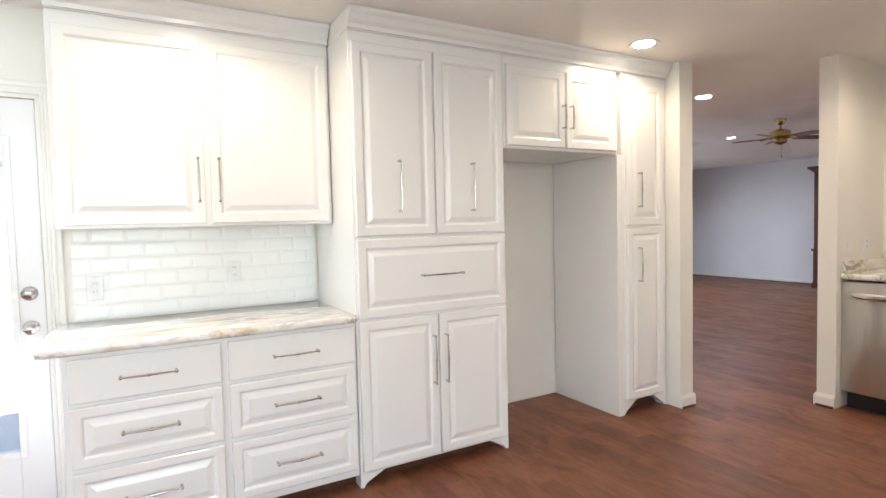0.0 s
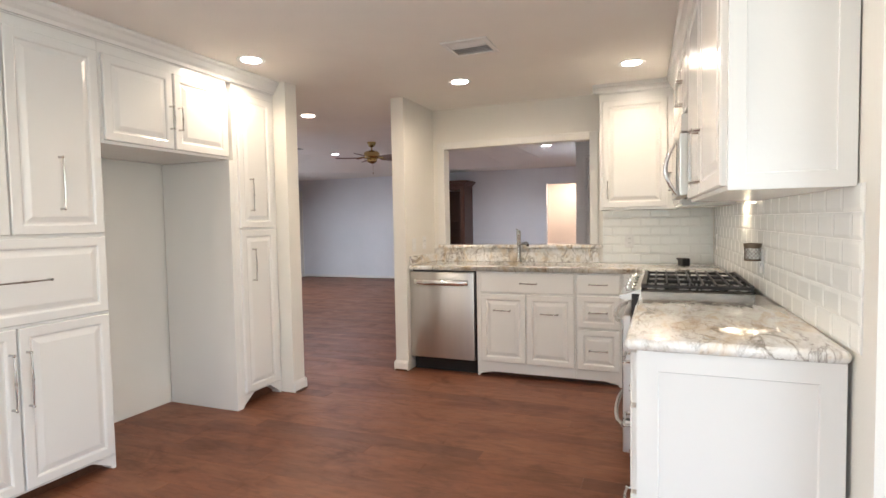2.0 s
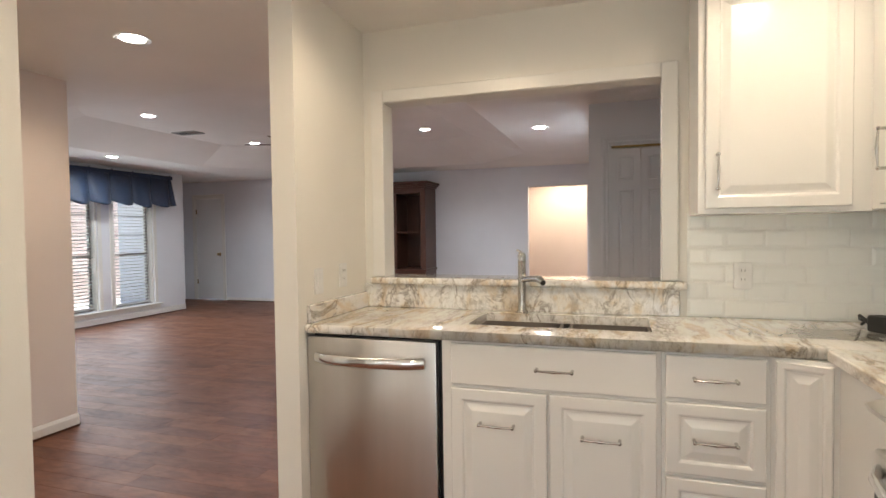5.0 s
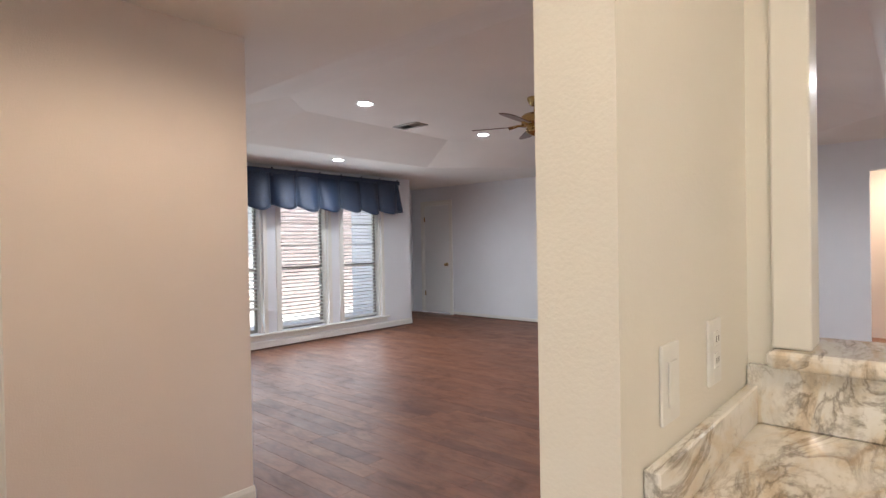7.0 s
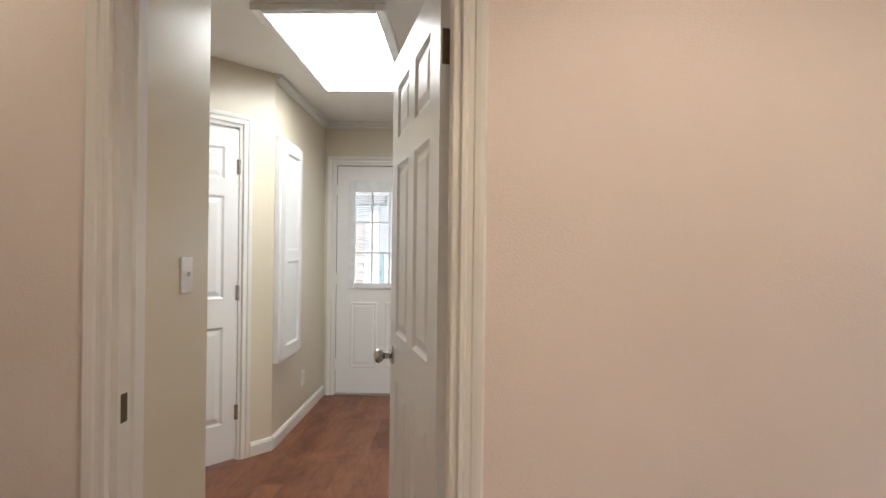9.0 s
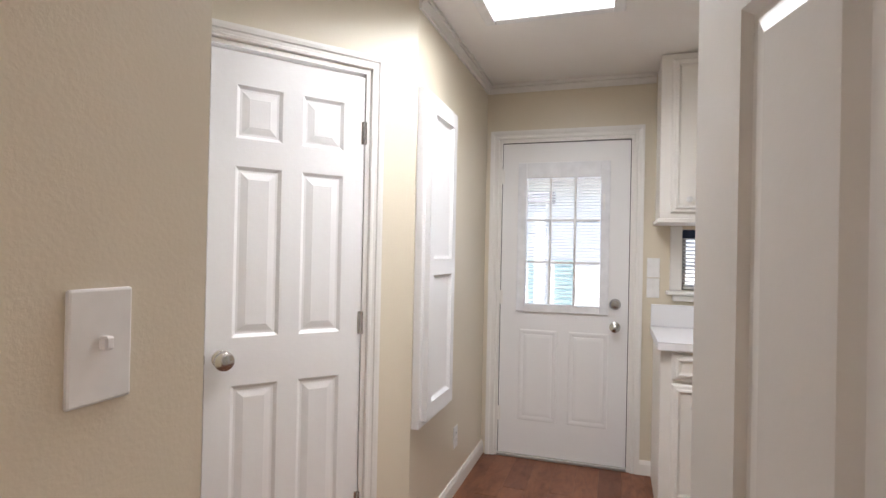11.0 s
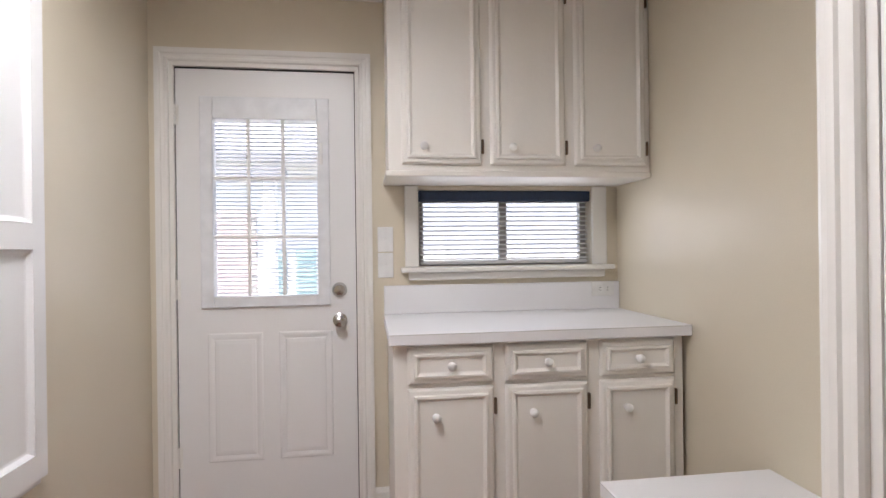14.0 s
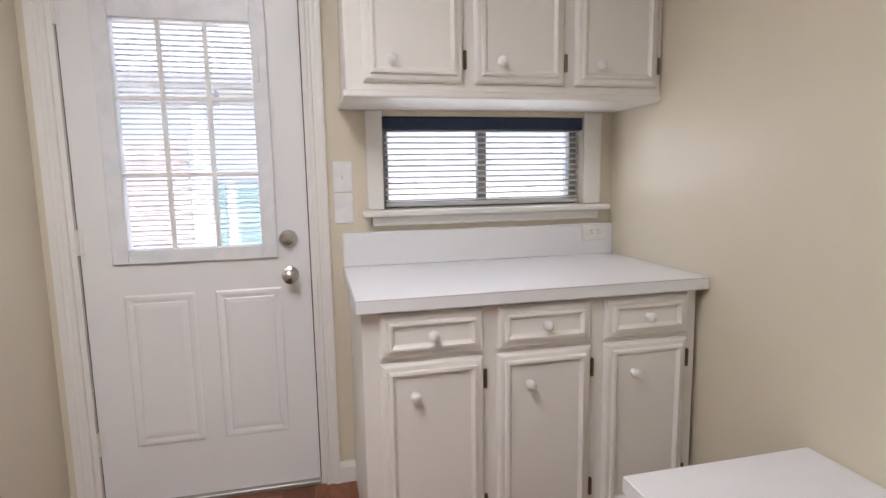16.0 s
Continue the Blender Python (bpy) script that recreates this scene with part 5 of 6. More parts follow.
wall_plate(pose(3.61, LW, 1.115), "toggle", "white toggle switch plate beside the outer door")
m = pose(4.66, 7.5475, 0.985) @ Matrix.Rotation(radians(90), 4, 'Y')
wall_plate(m, "outlet", "white sideways outlet plate on the laminate backsplash")

# laundry window with blind and navy valance strip
WX0, WX1, WZ0, WZ1 = 3.765, 4.615, 1.105, 1.465
c = thing("window_1", pose(0, 0, 0), "low aluminium sliding window with a white blind and navy valance", "window", kind="structure")
bm = bmesh.new()
for x0, x1 in ((WX0, WX0 + 0.03), ((WX0 + WX1) / 2 - 0.018, (WX0 + WX1) / 2 + 0.018), (WX1 - 0.03, WX1)):
    box(bm, x0, 7.64, WZ0, x1, 7.68, WZ1, 0.002)
box(bm, WX0, 7.641, WZ0, WX1, 7.679, WZ0 + 0.025)
box(bm, WX0, 7.641, WZ1 - 0.03, WX1, 7.679, WZ1)
part("window_frame", bm, ALU, c, "grey aluminium frame")
for x0, x1 in ((WX0 + 0.031, (WX0 + WX1) / 2 - 0.019), ((WX0 + WX1) / 2 + 0.019, WX1 - 0.031)):
    bm = bmesh.new()
    box(bm, x0, 7.655, WZ0 + 0.026, x1, 7.659, WZ1 - 0.031)
    p = part("pane", bm, GLASS, c)
    p.visible_shadow = False
bm = bmesh.new()
for a in ((WX0 - 0.065, WZ0 - 0.0, WX0, WZ1 + 0.018), (WX1, WZ0, WX1 + 0.075, WZ1 + 0.018)):
    box(bm, a[0], LW - 0.018, a[1], a[2], LW - 0.0005, a[3], 0.004)
part("casing", bm, TRIM, c)
bm = bmesh.new()
box(bm, WX0 - 0.085, LW - 0.065, WZ0 - 0.024, WX1 + 0.095, LW - 0.0005, WZ0 - 0.001, 0.006, 2)
box(bm, WX0 - 0.05, LW - 0.03, WZ0 - 0.062, WX1 + 0.06, LW - 0.0005, WZ0 - 0.0245, 0.008, 2)
part("window_sill", bm, TRIM, c)
bm = bmesh.new()
box(bm, WX0 + 0.002, LW + 0.005, WZ1 - 0.052, WX1 - 0.002, LW + 0.05, WZ1 - 0.002, 0.004)
single("navy_valance_strip", bm, NAVY, "navy cloth-covered headrail on the blind", "valance")


def blind(name, m, w, z0, z1, pitch, depth, tilt, label):
    b = thing(name, m, label, "blind")
    k = int((z1 - z0) / pitch)
    bm = bmesh.new()
    dy, dz = depth / 2 * math.cos(radians(tilt)), depth / 2 * math.sin(radians(tilt))
    vs = [bm.verts.new(p) for p in ((0, -dy, -dz), (w, -dy, -dz), (w, 0, 0.003), (0, 0, 0.003), (0, dy, dz), (w, dy, dz))]
    bm.faces.new((vs[0], vs[1], vs[2], vs[3]))
    bm.faces.new((vs[3], vs[2], vs[5], vs[4]))
    ret = bmesh.ops.extrude_face_region(bm, geom=list(bm.faces))
    bmesh.ops.translate(bm, vec=(0, 0, 0.0018), verts=[g for g in ret["geom"] if isinstance(g, bmesh.types.BMVert)])
    me = finish(bm, "slat", BLIND)
    for i in range(k):
        ob = new("slat", me)
        ob.parent = b
        ob.location = (0, 0, z0 + 0.02 + i * pitch)
    bm = bmesh.new()
    box(bm, 0, -depth / 2, z0 - 0.004, w, depth / 2, z0 + 0.012, 0.003)
    part("bottom_rail", bm, BLIND, b)
    for x in (w * 0.15, w * 0.85):
        bm = bmesh.new()
        rod(bm, (x, -depth * 0.45, z0), (x, -depth * 0.45, z1), 0.0012, 0.0012, 5)
        part("cord", bm, BLIND, b)
    return b


blind("window_blind", pose(WX0 + 0.012, LW + 0.03, 0), WX1 - WX0 - 0.024, WZ0 + 0.012, WZ1 - 0.05, 0.0225, 0.024, 12, "white horizontal slat blind in the low window")

# ---- living room ----
for i, (x0, x1) in enumerate(((6.28, 7.04), (7.29, 8.05), (8.31, 9.05))):
    c = thing("window_%d" % (i + 2), pose(0, 0, 0), "white double-hung window in a deep white surround", "window", "living room windows", "structure")
    bm = bmesh.new()
    z0, z1 = 0.20, 1.95
    box(bm, x0, 7.86, z0, x0 + 0.03, 8.02, z1)
    box(bm, x1 - 0.03, 7.86, z0, x1, 8.02, z1)
    box(bm, x0 + 0.03, 7.86, z1 - 0.03, x1 - 0.03, 8.02, z1)
    part("surround", bm, TRIM, c)
    bm = bmesh.new()
    for a in ((x0 + 0.03, z0, x0 + 0.06, z1 - 0.03), (x1 - 0.06, z0, x1 - 0.03, z1 - 0.03), (x0 + 0.06, z0, x1 - 0.06, z0 + 0.04), (x0 + 0.06, 0.985, x1 - 0.06, 1.03), (x0 + 0.06, z1 - 0.06, x1 - 0.06, z1 - 0.03)):
        box(bm, a[0], 7.95, a[1], a[2], 7.985, a[3])
    for z in (0.60, 1.32, 1.62):
        box(bm, x0 + 0.06, 7.96, z - 0.006, x1 - 0.06, 7.975, z + 0.006)
    part("window_frame", bm, ALU, c, "grey window sash")
    bm = bmesh.new()
    box(bm, x0 + 0.06, 7.966, z0 + 0.04, x1 - 0.06, 7.969, z1 - 0.06)
    p = part("pane", bm, GLASS, c)
    p.visible_shadow = False
    blind("living_window_blind", pose(x0 + 0.04, 7.915, 0), x1 - x0 - 0.08, 0.23 if i else 0.5, 1.9, 0.05, 0.048, 12, "white horizontal slat blind in the tall window")
    bm = bmesh.new()
    for a, b in ((x0 - 0.06, x0), (x1, x1 + 0.06)):
        box(bm, a, 7.832, 0.20, b, 7.8495, 1.99, 0.004)
    part("casing", bm, TRIM, c)
bm = bmesh.new()
box(bm, 6.18, 7.79, 0.175, 9.18, 7.8495, 0.199, 0.005)
box(bm, 6.2, 7.835, 0.11, 9.16, 7.8495, 0.1745, 0.004)
structure("window_sill_living", bm, TRIM, "white painted sill under the three windows", "sill")

# valance: gathered navy cloth with a scalloped lower edge
c = thing("window_valance", pose(6.0, 7.74, 0), "navy blue gathered valance with a scalloped edge over the windows", "valance")
bm = bmesh.new()
NX, NZ, VW = 260, 12, 3.3
grid = []
for i in range(NX + 1):
    x = VW * i / NX
    ph = x / 0.36
    fold = abs(math.sin(math.pi * ph))
    bottom = 1.755 + 0.075 * (1 - fold ** 0.6) + 0.012 * math.sin(ph * 2.3)
    col = []
    for j in range(NZ + 1):
        f = j / NZ
        z = 2.265 + (bottom - 2.265) * f
        y = -0.015 - (0.05 + 0.12 * f) * fold ** 0.42 - 0.014 * f * math.sin(5 * ph + 2 * math.sin(1.7 * ph))
        if i in (0, NX):
            y = 0.10 if j else 0.10
        col.append(bm.verts.new((x + 0.02 * f * math.sin(2 * math.pi * ph), y, z)))
    grid.append(col)
for i in range(NX):
    for j in range(NZ):
        bm.faces.new((grid[i][j], grid[i + 1][j], grid[i + 1][j + 1], grid[i][j + 1]))
me = finish(bm, "cloth", NAVY)
for p in me.polygons:
    p.use_smooth = True
ob = new("cloth", me)
ob.parent = c
ob.modifiers.new("thick", 'SOLIDIFY').thickness = 0.004
bm = bmesh.new()
box(bm, 0, -0.080, 2.225, VW, -0.068, 2.285, 0.003)
part("heading", bm, NAVY, c)
for k in range(10):
    bm = bmesh.new()
    box(bm, 0.36 * k - 0.014, -0.088, 2.19, 0.36 * k + 0.014, -0.0805, 2.30, 0.003)
    part("tab", bm, NAVY, c)
bm = bmesh.new()
box(bm, 0.02, 0.0, 2.23, VW - 0.02, 0.108, 2.255)
part("board", bm, TRIM, c)

# media hutch
HW, HD = 1.52, 0.55
c = thing("media_hutch", pose(10.385, 5.10, 0, 0, 0, -90), "dark cherry wood media hutch with an open screen bay", "hutch")


def hbox(name, x0, y0, z0, x1, y1, z1, bev=0.004, mat=HUTCH, label=""):
    b = bmesh.new()
    box(b, x0, y0, z0, x1, y1, z1, bev)
    return part(name, b, mat, c, label)


hbox("base_moulding", -0.02, -0.02, 0, HW + 0.02, HD, 0.10, 0.008)
hbox("lower_cabinet", 0, 0.0, 0.1005, HW, HD, 0.66)
hbox("ledge", -0.02, -0.03, 0.6605, HW + 0.02, HD, 0.70, 0.008)
hbox("side_panel", 0.0, 0.02, 0.7005, 0.09, HD, 2.02)
hbox("side_panel", HW - 0.09, 0.02, 0.7005, HW, HD, 2.02)
hbox("divider", 0.96, 0.04, 0.7005, 1.0, HD - 0.02, 1.9495)
hbox("back_panel", 0.0905, HD - 0.02, 0.7005, HW - 0.0905, HD, 2.02)
hbox("frieze", 0.0905, 0.02, 1.95, HW - 0.0905, HD - 0.0205, 2.02)
bm = bmesh.new()
for k, (o, z0, z1) in enumerate(((0.0, 2.0205, 2.05), (0.025, 2.0505, 2.075), (0.05, 2.0755, 2.10), (0.075, 2.1005, 2.14))):
    box(bm, -o, 0.02 - o - 0.01, z0, HW + o, HD, z1, 0.006)
part("cornice", bm, HUTCH, c)
for x0, x1 in ((0.08, 0.74), (0.78, 1.44)):
    bm = bmesh.new()
    rings(bm, x0, 0.15, x1, 0.62, [(0, -0.0005), (0, -0.018), (0.05, -0.018), (0.058, -0.010), (0.066, -0.010), (0.10, -0.017)])
    d = part("cabinet_door", bm, HUTCH, c)
    bm = bmesh.new()
    cx, cz = (x0 + x1) / 2, 0.385
    vs = [bm.verts.new(p) for p in ((cx - 0.2, -0.0185, cz), (cx, -0.0185, cz - 0.12), (cx + 0.2, -0.0185, cz), (cx, -0.0185, cz + 0.12))]
    top = [bm.verts.new(p) for p in ((cx - 0.16, -0.023, cz), (cx, -0.023, cz - 0.095), (cx + 0.16, -0.023, cz), (cx, -0.023, cz + 0.095))]
    for k in range(4):
        bm.faces.new((vs[k], vs[(k + 1) % 4], top[(k + 1) % 4], top[k]))
    bm.faces.new(top)
    part("lozenge", bm, BLADE, d, "lighter diamond inlay")
hbox("shelf", 1.0005, 0.06, 1.30, HW - 0.0905, HD - 0.0205, 1.32, 0.002)
c = thing("television", pose(10.385, 5.10, 0, 0, 0, -90), "dark flat television standing in the hutch bay", "television")
bm = bmesh.new()
box(bm, 0.28, 0.36, 0.85, 0.94, 0.42, 1.90, 0.006)
part("screen", bm, DARKGLASS, c)
bm = bmesh.new()
box(bm, 0.20, 0.12, 0.701, 0.92, 0.44, 0.80, 0.006)
part("base", bm, BLACK, c)

# ceiling fan
c = thing("ceiling_fan", pose(7.62, 4.16, 0), "brass ceiling fan with five wooden blades", "ceiling fan")
bm = bmesh.new()
turned(bm, [(0.07, TOPZ), (0.07, TOPZ - 0.02), (0.045, TOPZ - 0.07), (0.013, TOPZ - 0.08), (0.013, TOPZ - 0.13)], pose(0, 0, 0), 20)
part("canopy", bm, BRASS, c, "brass canopy and rod", True)
bm = bmesh.new()
zt = TOPZ - 0.13
turned(bm, [(0.03, zt), (0.10, zt - 0.02), (0.125, zt - 0.04), (0.125, zt - 0.10), (0.10, zt - 0.12), (0.075, zt - 0.13), (0.085, zt - 0.15), (0.08, zt - 0.18), (0.05, zt - 0.20), (0.015, zt - 0.215)], pose(0, 0, 0), 24)
part("motor_housing", bm, BRASS, c, "aged brass motor housing", True)
for k in range(5):
    a = radians(42 + 72 * k)
    M = Matrix.Rotation(a, 4, 'Z') @ Matrix.Translation((0, 0, zt - 0.125)) @ Matrix.Rotation(radians(-12), 4, 'X')
    bm = bmesh.new()
    pts = [(0.19, -0.055), (0.30, -0.062), (0.52, -0.068), (0.575, -0.05), (0.588, 0.0), (0.575, 0.05), (0.52, 0.068), (0.30, 0.062), (0.19, 0.055)]
    lo_ = [bm.verts.new(M @ Vector((x, y, 0))) for x, y in pts]
    hi_ = [bm.verts.new(M @ Vector((x, y, 0.007))) for x, y in pts]
    for i in range(len(pts)):
        bm.faces.new((lo_[i], lo_[(i + 1) % len(pts)], hi_[(i + 1) % len(pts)], hi_[i]))
    bm.faces.new(lo_[::-1])
    bm.faces.new(hi_)
    bl = part("blade", bm, BLADE, c, "dark wooden blade")
    bm = bmesh.new()
    tube(bm, [M @ Vector(p) for p in ((0.08, 0, 0.005), (0.15, 0.0, 0.012), (0.24, 0, -0.006))], [0.014, 0.011, 0.016], 8)
    part("blade_iron", bm, BRASS, bl, "brass blade iron", True)
bm = bmesh.new()
rod(bm, (0.03, 0, zt - 0.215), (0.03, 0, zt - 0.36), 0.0015, 0.0015, 5)
ball(bm, (0.03, 0, zt - 0.365), 0.010, n=8)
part("pull_chain", bm, BRASS, c)

# ---- ceiling lights and vents ----
# cans at (2.35, 3.70) and (1.45, 0.45) are unseen, added to lift brightness
CANS = [(2.688, 2.26, CEIL, 0.85, WARM), (3.795, 1.23, CEIL, 0.88, WARM), (3.84, -0.01, CEIL, 0.78, WARM), (4.345, 3.02, CEIL, 1.5, WARM), (2.35, 3.70, CEIL, 0.28, WARM), (0.25, 2.26, CEIL, 1.0, WARM), (1.45, 0.45, CEIL, 1.0, WARM),
        (6.68, 5.385, TOPZ, 2.0, COOL), (8.59, 5.48, TOPZ, 2.0, COOL), (7.57, 6.95, CEIL, 1.6, COOL), (8.52, 2.88, TOPZ, 2.0, COOL), (7.65, 1.33, CEIL, 3.6, COOL)]
for x, y, z, kind, tone in CANS:
    c = thing("recessed_light", pose(x, y, z), "lit recessed ceiling light with a white trim ring; two of the set are unseen additions", "light", "recessed ceiling lights")
    bm = bmesh.new()
    turned(bm, [(0.088, -0.0005), (0.092, -0.004), (0.088, -0.008), (0.064, -0.005), (0.061, -0.0008)], pose(0, 0, 0), 28)
    part("trim_ring", bm, WHITE_PLASTIC, c, "", True)
    bm = bmesh.new()
    turned(bm, [(0.060, -0.0045), (0.060, -0.007), (0.05, -0.010), (0.02, -0.012)], pose(0, 0, 0), 28)
    part("bulb_face", bm, LAMP_GLOW if tone is WARM else COOL_GLOW, c, "glowing bulb face", True)
    can_lamp(x, y, z, CAN_POWER * kind, tone)


def vent(m, w, h, label, mat=WHITE_PLASTIC):
    c = thing("ceiling_vent", m, label, "vent")
    bm = bmesh.new()
    for a in ((-w / 2, -h / 2, -w / 2 + 0.03, h / 2), (w / 2 - 0.03, -h / 2, w / 2, h / 2), (-w / 2 + 0.03, -h / 2, w / 2 - 0.03, -h / 2 + 0.03), (-w / 2 + 0.03, h / 2 - 0.03, w / 2 - 0.03, h / 2)):
        box(bm, a[0], a[1], -0.012, a[2], a[3], -0.0005, 0.003)
    part("frame", bm, mat, c)
    bm = bmesh.new()
    box(bm, -w / 2 + 0.03, -h / 2 + 0.03, -0.002, w / 2 - 0.03, h / 2 - 0.03, -0.0006)
    part("backing", bm, ALU, c)
    k = int((w - 0.06) / 0.028)
    for i in range(k):
        bm = bmesh.new()
        x = -w / 2 + 0.035 + i * 0.028
        s = 0.009 if i < k / 2 else -0.009
        vs = [(x, -0.003), (x + 0.002, -0.003), (x + 0.002 + s, -0.011), (x + s, -0.011)]
        a = [bm.verts.new((p, -h / 2 + 0.03, q)) for p, q in vs]
        b = [bm.verts.new((p, h / 2 - 0.03, q)) for p, q in vs]
        for j in range(4):
            bm.faces.new((a[j], a[(j + 1) % 4], b[(j + 1) % 4], b[j]))
        bm.faces.new(a)
        bm.faces.new(b[::-1])
        part("slat", bm, mat, c)
    return c


vent(pose(3.045, 0.885, CEIL), 0.29, 0.29, "white louvred ceiling vent in the kitchen")
vent(pose(7.62, 5.74, TOPZ, 0, 0, 90), 0.35, 0.20, "grey louvred ceiling vent in the tray ceiling", ALU)
vent(pose(7.74, 3.48, TOPZ, 0, 0, 90), 0.35, 0.20, "grey louvred ceiling vent in the tray ceiling", ALU)

# laundry fluorescent panel
c = thing("fluorescent_light", pose(3.11, 5.92, LCEIL), "lit fluorescent ceiling panel in a white moulded frame", "light")
w, h = 0.52, 1.21
bm = bmesh.new()
for a in ((-w / 2 - 0.05, -h / 2 - 0.05, -w / 2, h / 2 + 0.05), (w / 2, -h / 2 - 0.05, w / 2 + 0.05, h / 2 + 0.05), (-w / 2, -h / 2 - 0.05, w / 2, -h / 2), (-w / 2, h / 2, w / 2, h / 2 + 0.05)):
    box(bm, a[0], a[1], -0.035, a[2], a[3], -0.0005, 0.006, 2)
part("frame", bm, WHITE_PLASTIC, c)
bm = bmesh.new()
box(bm, -w / 2, -h / 2, -0.03, w / 2, h / 2, -0.022)
part("diffuser", bm, PANEL_GLOW, c, "glowing white diffuser")
tube_lamp = area_lamp("fluorescent_lamp", 3.11, 5.92, LCEIL - 0.04, (3.11, 5.921, 0), 0.50, 1.18, 7.7, (0.98, 0.99, 0.97))
tube_lamp.data.spread = radians(162)
# crown moulding of the laundry
for nm, m, ln in (("trim_crown_5", pose(LX, LW, 0), 1.03, ), ("trim_crown_6", pose(LX, 6.265, 0, 0, 0, 90), LW - 6.265)):
    crown_run(nm, m, ln, LCEIL - 0.002, TRIM, 0.055, 0.04)

# cooktop lamp under the microwave, far hall lamp
area_lamp("cooktop_lamp", 3.24, -0.585, 1.375, (3.24, -0.62, 0.9), 0.15, 0.07, 0.45, (1.0, 0.80, 0.55))
can_lamp(11.6, 1.4, 2.38, 34, (1.0, 0.82, 0.62))

# daylight through the breakfast windows
area_lamp("window_daylight_south", -0.62, -2.78, 1.3, (-0.62, 0, 1.2), 2.6, 1.5, 27, (0.90, 0.97, 1.0))
area_lamp("window_daylight_west", -2.78, -0.3, 1.3, (0, -0.3, 1.2), 2.5, 1.5, 9, (0.93, 0.97, 1.0))
area_lamp("window_daylight_living", 7.66, 7.80, 1.1, (7.66, 4, 0.8), 2.7, 1.6, 16, (0.82, 0.91, 1.0))
area_lamp("window_daylight_laundry", 4.19, 7.545, 1.28, (4.19, 5, 1.2), 0.8, 0.3, 0.4, (0.93, 0.97, 1.0))
area_lamp("door_daylight_patio", -0.87, 3.12, 1.05, (-0.87, 0, 1.0), 0.7, 1.5, 24, (0.90, 0.97, 1.0))

# ---- outdoors ----
bm = bmesh.new()
box(bm, -400, -400, -0.4, 400, 400, -0.15)
structure("ground", bm, GRASS, "green lawn round the house", "ground")
bm = bmesh.new()
box(bm, -3.0, 8.06, -0.1495, 14.5, 17.0, -0.05)
box(bm, -3.0, 3.30, -0.1495, 1.28, 8.0599, -0.05)
structure("pavement", bm, CONCRETE, "pale concrete patio outside the laundry door", "pavement")


def brick_wall(name, m, w, h, label):
    ob = thing(name, m, label, "wall", kind="structure")
    bm = bmesh.new()
    box(bm, 0, 0, -0.15, w, 0.1, h)
    part("mortar", bm, MORTAR, ob)
    verts, faces = [], []
    rows, cols = int((h + 0.1) / 0.075), int(w / 0.21)
    for r in range(rows):
        for k in range(cols):
            x = k * 0.21 + (0.105 if r % 2 else 0.0)
            z = -0.1 + r * 0.075
            b0 = len(verts)
            for yy in (-0.008, 0.002):
                verts += [(x, yy, z), (x + 0.2, yy, z), (x + 0.2, yy, z + 0.065), (x, yy, z + 0.065)]
            faces += [tuple(b0 + i for i in q) for q in ((0, 1, 2, 3), (0, 4, 5, 1), (1, 5, 6, 2), (2, 6, 7, 3), (3, 7, 4, 0))]
    me = bpy.data.meshes.new("brickwork")
    me.from_pydata(verts, [], faces)
    me.materials.append(BRICK)
    b = new("brickwork", me)
    b.parent = ob
    tagged(b, "courses of red brick", "", "", "stuff")
    return ob


brick_wall("wall_garden_brick", pose(8.95, 11.0, 0), 5.0, 3.2, "red brick wall outside the living room windows")
brick_wall("wall_wing_brick", pose(0.3, 12.5, 0), 1.75, 1.75, "red brick wing beyond the patio")
c = thing("neighbour_house", pose(0, 0, 0), "white sided house with teal shutters and a grey roof", "house")
bm = bmesh.new()
box(bm, -4, 15.0, -0.15, 17, 15.3, 2.8)
part("wall", bm, SIDING, c)
bm = bmesh.new()
vs = [bm.verts.new(p) for p in ((-4.5, 14.4, 2.7), (17.5, 14.4, 2.7), (17.5, 19, 5.0), (-4.5, 19, 5.0))]
bm.faces.new(vs)
ret = bmesh.ops.extrude_face_region(bm, geom=list(bm.faces))
bmesh.ops.translate(bm, vec=(0, 0, 0.15), verts=[g for g in ret["geom"] if isinstance(g, bmesh.types.BMVert)])
part("roof", bm, ROOF, c)
for x in (1.72, 2.24):
    bm = bmesh.new()
    box(bm, x, 14.95, 0.05, x + 0.36, 14.999, 1.2, 0.01)
    for k in range(12):
        box(bm, x + 0.04, 14.935, 0.10 + k * 0.09, x + 0.32, 14.951, 0.15 + k * 0.09)
    part("shutter", bm, TEAL, c, "teal louvred shutter")
c = thing("patio_cover", pose(0, 0, 0), "white post and dark beam of the patio cover", "patio cover")
bm = bmesh.new()
box(bm, 2.38, 11.2, -0.05, 2.52, 11.35, 1.9695, 0.008)
part("post", bm, SIDING, c)
bm = bmesh.new()
box(bm, 0.3, 11.15, 1.97, 2.62, 11.4, 2.12, 0.01)
part("beam", bm, ROOF, c)

# ---- pieces: wall tiles ----
TW, TH = 0.152, 0.076


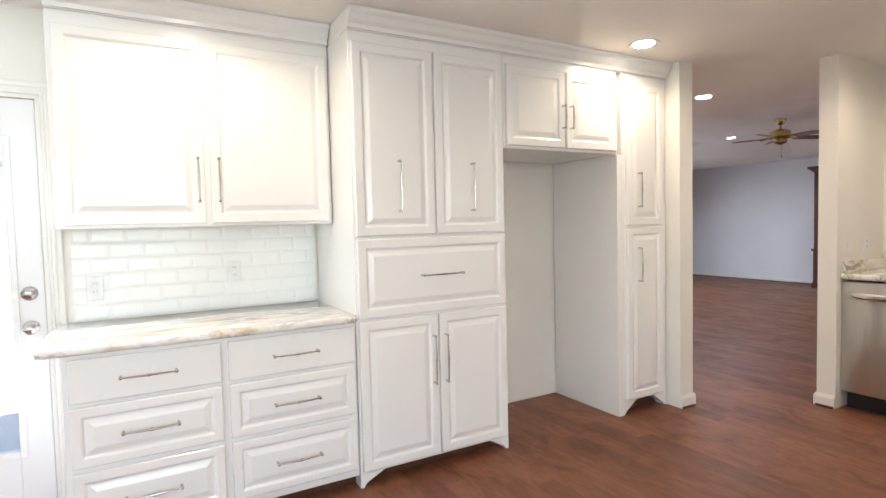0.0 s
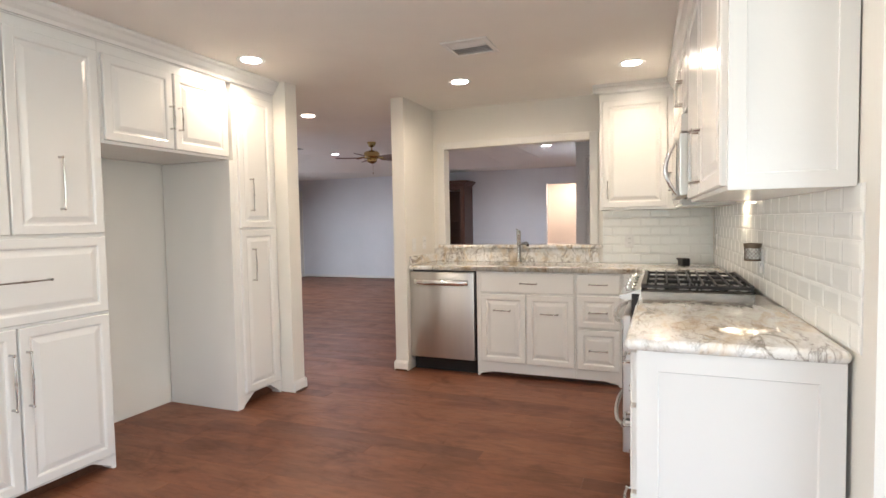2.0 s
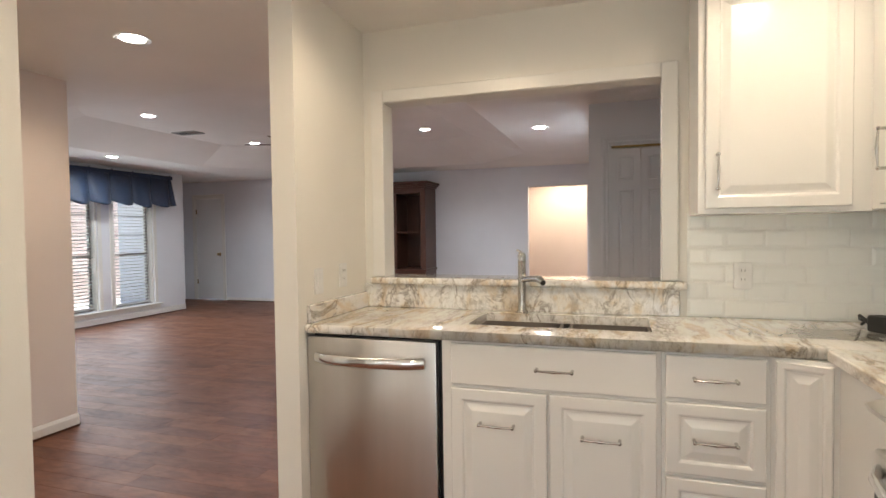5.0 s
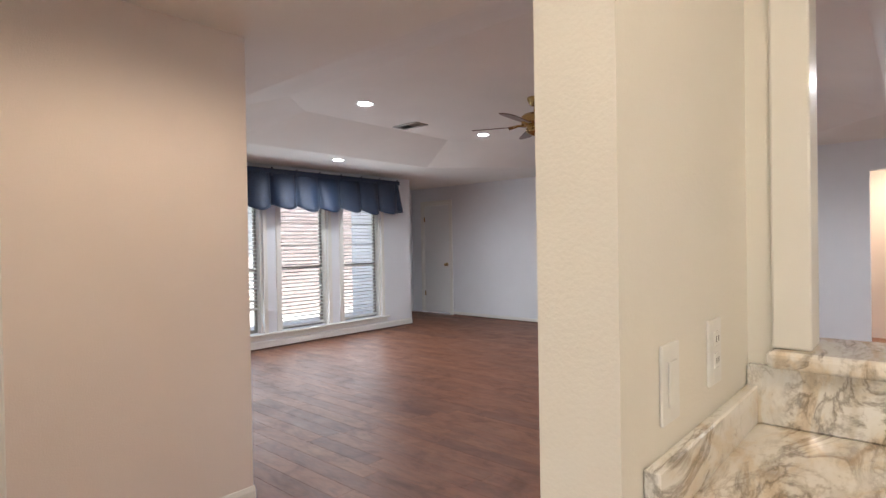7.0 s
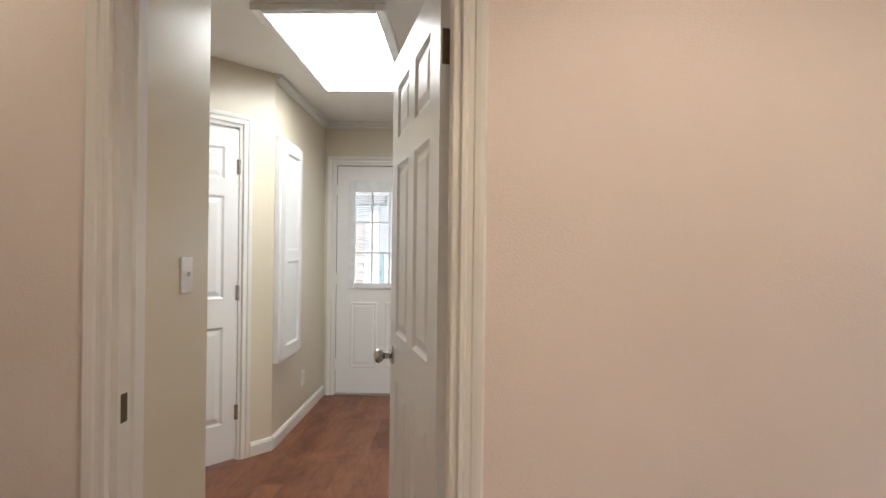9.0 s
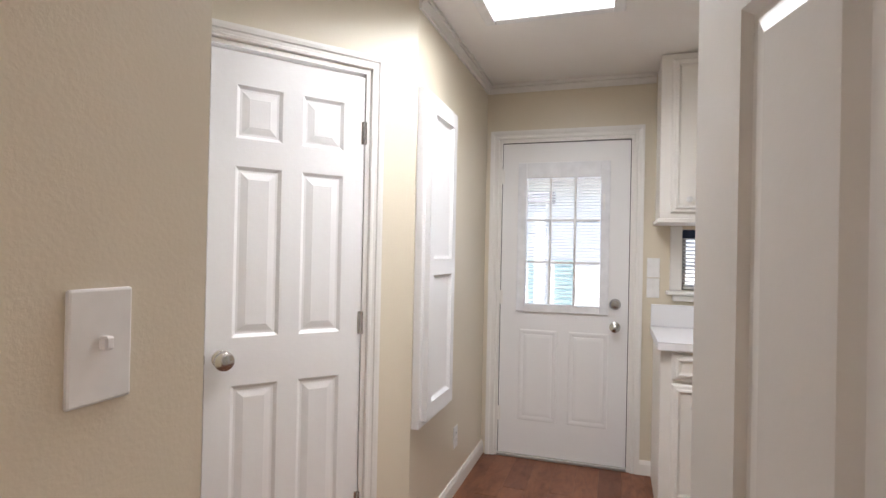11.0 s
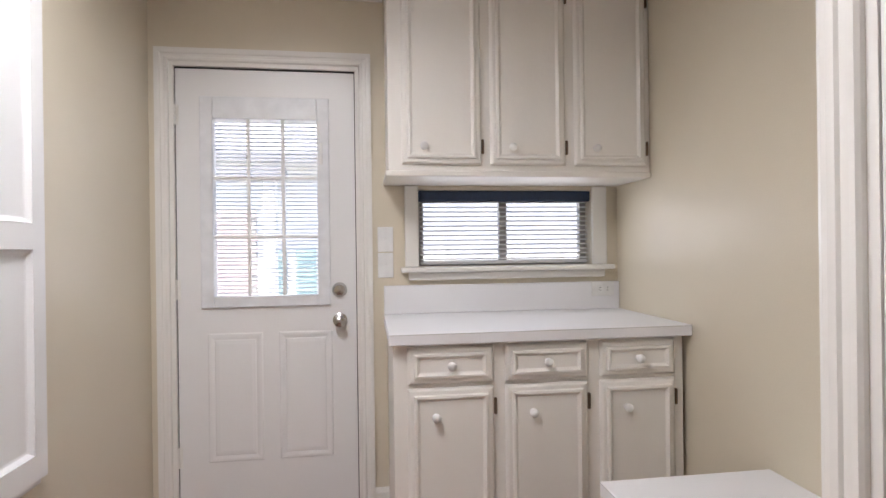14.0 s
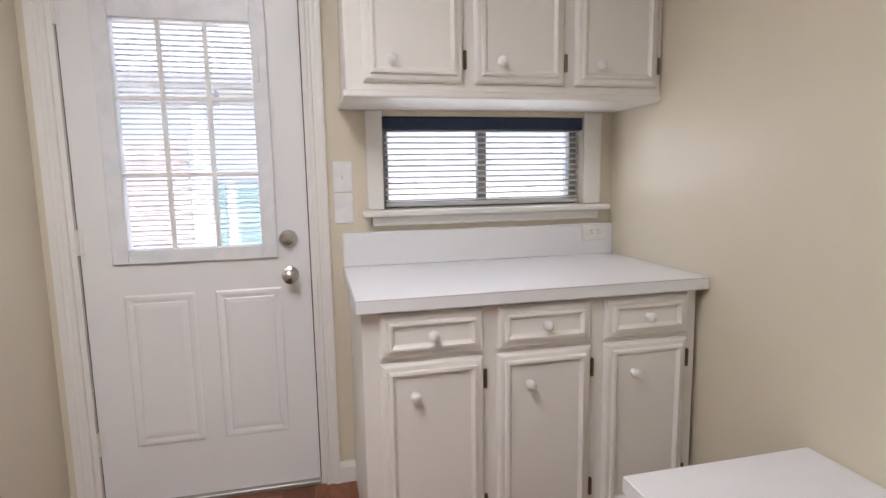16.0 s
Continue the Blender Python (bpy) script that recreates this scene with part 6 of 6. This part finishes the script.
def tile_field(name, m, w, z0, z1, label):
    """Bevelled subway tiles in running bond over a grout bed; edge tiles are cut to fit."""
    ob = thing(name, m, label, "backsplash", kind="structure")
    bm = bmesh.new()
    box(bm, 0, -0.004, z0, w, -0.0005, z1)
    part("grout", bm, GROUT, ob)
    cache = {}
    rows = int(math.ceil((z1 - z0) / TH - 0.05))
    for r in range(rows):
        za, zb = z0 + r * TH + 0.001, min(z0 + (r + 1) * TH - 0.001, z1)
        x = -TW / 2 if r % 2 else 0.0
        while x < w - 0.01:
            xa, xb = max(x + 0.001, 0.0), min(x + TW - 0.001, w)
            x += TW
            if xb - xa < 0.02:
                continue
            key = (round(xb - xa, 3), round(zb - za, 3))
            if key not in cache:
                bm = bmesh.new()
                bv = min(0.012, key[0] * 0.3, key[1] * 0.3)
                rings(bm, 0, 0, key[0], key[1], [(0, -0.003), (0, -0.0055), (bv, -0.0080)])
                cache[key] = finish(bm, "tile", TILE)
            t = new("tile", cache[key])
            t.parent = ob
            t.location = (xa, 0, za)
    return ob


tile_field("backsplash_range", pose(4.69, -0.60, 0, 0, 0, 180), 3.12, 0.916, 1.372, "glossy white bevelled subway tiles behind the range")
tile_field("backsplash_sink", pose(4.70, 0.268, 0, 0, 0, -90), 0.855, 0.916, 1.372, "glossy white bevelled subway tiles beside the pass-through")
tile_field("backsplash_nook", pose(-0.28, 3.15, 0), 1.19, 0.881, 1.33, "glossy white bevelled subway tiles above the buffet counter")

# the wall behind the range runs a little off square, with all that is fixed to it
pivot = pose(4.70, -0.60, 0)
swing = pivot @ Matrix.Rotation(radians(1.8), 4, 'Z') @ pivot.inverted()
RANGE_SIDE = ("wall_range", "backsplash_range", "range_wall_cabinet", "over_microwave_cabinet", "corner_wall_cabinet", "microwave_oven", "plug_in_warmer", "fascia_3", "trim_crown_3")
for ob in list(scene.objects):
    on_tiles = ob.name.startswith("outlet_plate") and abs(ob.matrix_world.translation.y + 0.590) < 0.001
    if ob.parent is None and (ob.name in RANGE_SIDE or on_tiles):
        ob.matrix_world = swing @ ob.matrix_world

# ---- pieces: floor planks ----
rnd = random.Random(5)
PW = 0.127
near_meshes = {}
near = 0
verts, faces = [], []


def plank(x0, x1, y0, y1, e=0.0010):
    zt, zb = 0.0, -0.02
    v = [(x0, y0, zb), (x1, y0, zb), (x1, y1, zb), (x0, y1, zb), (x0, y0, zt - e), (x1, y0, zt - e), (x1, y1, zt - e), (x0, y1, zt - e),
         (x0 + e, y0 + e, zt), (x1 - e, y0 + e, zt), (x1 - e, y1 - e, zt), (x0 + e, y1 - e, zt)]
    f = [(8, 9, 10, 11), (4, 5, 9, 8), (5, 6, 10, 9), (6, 7, 11, 10), (7, 4, 8, 11), (0, 1, 5, 4), (1, 2, 6, 5), (2, 3, 7, 6), (3, 0, 4, 7)]
    return v, f


x = -2.9
while x < 12.4:
    y = -2.9 - rnd.random()
    while y < 9.4:
        ln = rnd.choice((0.6, 0.9, 1.2, 1.2, 1.5))
        if x < 1.3 and y + ln > 3.20:
            ln = 3.20 - y
        elif x < 4.75 and y + ln > 7.60:
            ln = 7.60 - y
        elif x < 9.6 and y + ln > 7.9:
            ln = 7.90 - y
        ylo, yhi = (-2.9, 9.05) if x < 1.5 else (-0.95, 9.05) if x < 10.95 else (0.55, 2.35)
        if y + ln <= ylo + 0.02:
            y += ln
            continue
        if y < ylo:
            y, ln = ylo, y + ln - ylo
        ln = min(ln, yhi - y)
        if ln < 0.02:
            break
        cx, cy = x + PW / 2, y + ln / 2
        if 0.6 < cx < 5.0 and -0.6 < cy < 6.9 and near < 300 and not (cx < 3.2 and 3.0 < cy < 4.3):
            if round(ln, 4) not in near_meshes:
                v, f = plank(0.0002, PW - 0.0002, 0.0002, ln - 0.0002)
                me = bpy.data.meshes.new("plank")
                me.from_pydata(v, [], f)
                me.materials.append(WOOD)
                near_meshes[round(ln, 4)] = me
            ob = new("plank", near_meshes[round(ln, 4)])
            ob.parent = floor_ob
            ob.location = (x, y, 0)
            near += 1
        else:
            v, f = plank(x + 0.0002, x + PW - 0.0002, y + 0.0002, y + ln - 0.0002)
            b0 = len(verts)
            verts += v
            faces += [tuple(b0 + i for i in q) for q in f]
        y += ln
        if (x < 1.3 and y > 3.18) or (x < 4.75 and y > 7.58):
            break
    x += PW
me = bpy.data.meshes.new("planks")
me.from_pydata(verts, [], faces)
me.materials.append(WOOD)
ob = new("planks", me)
ob.parent = floor_ob
tagged(ob, "further planks of the same scraped wood", "", "", "stuff")
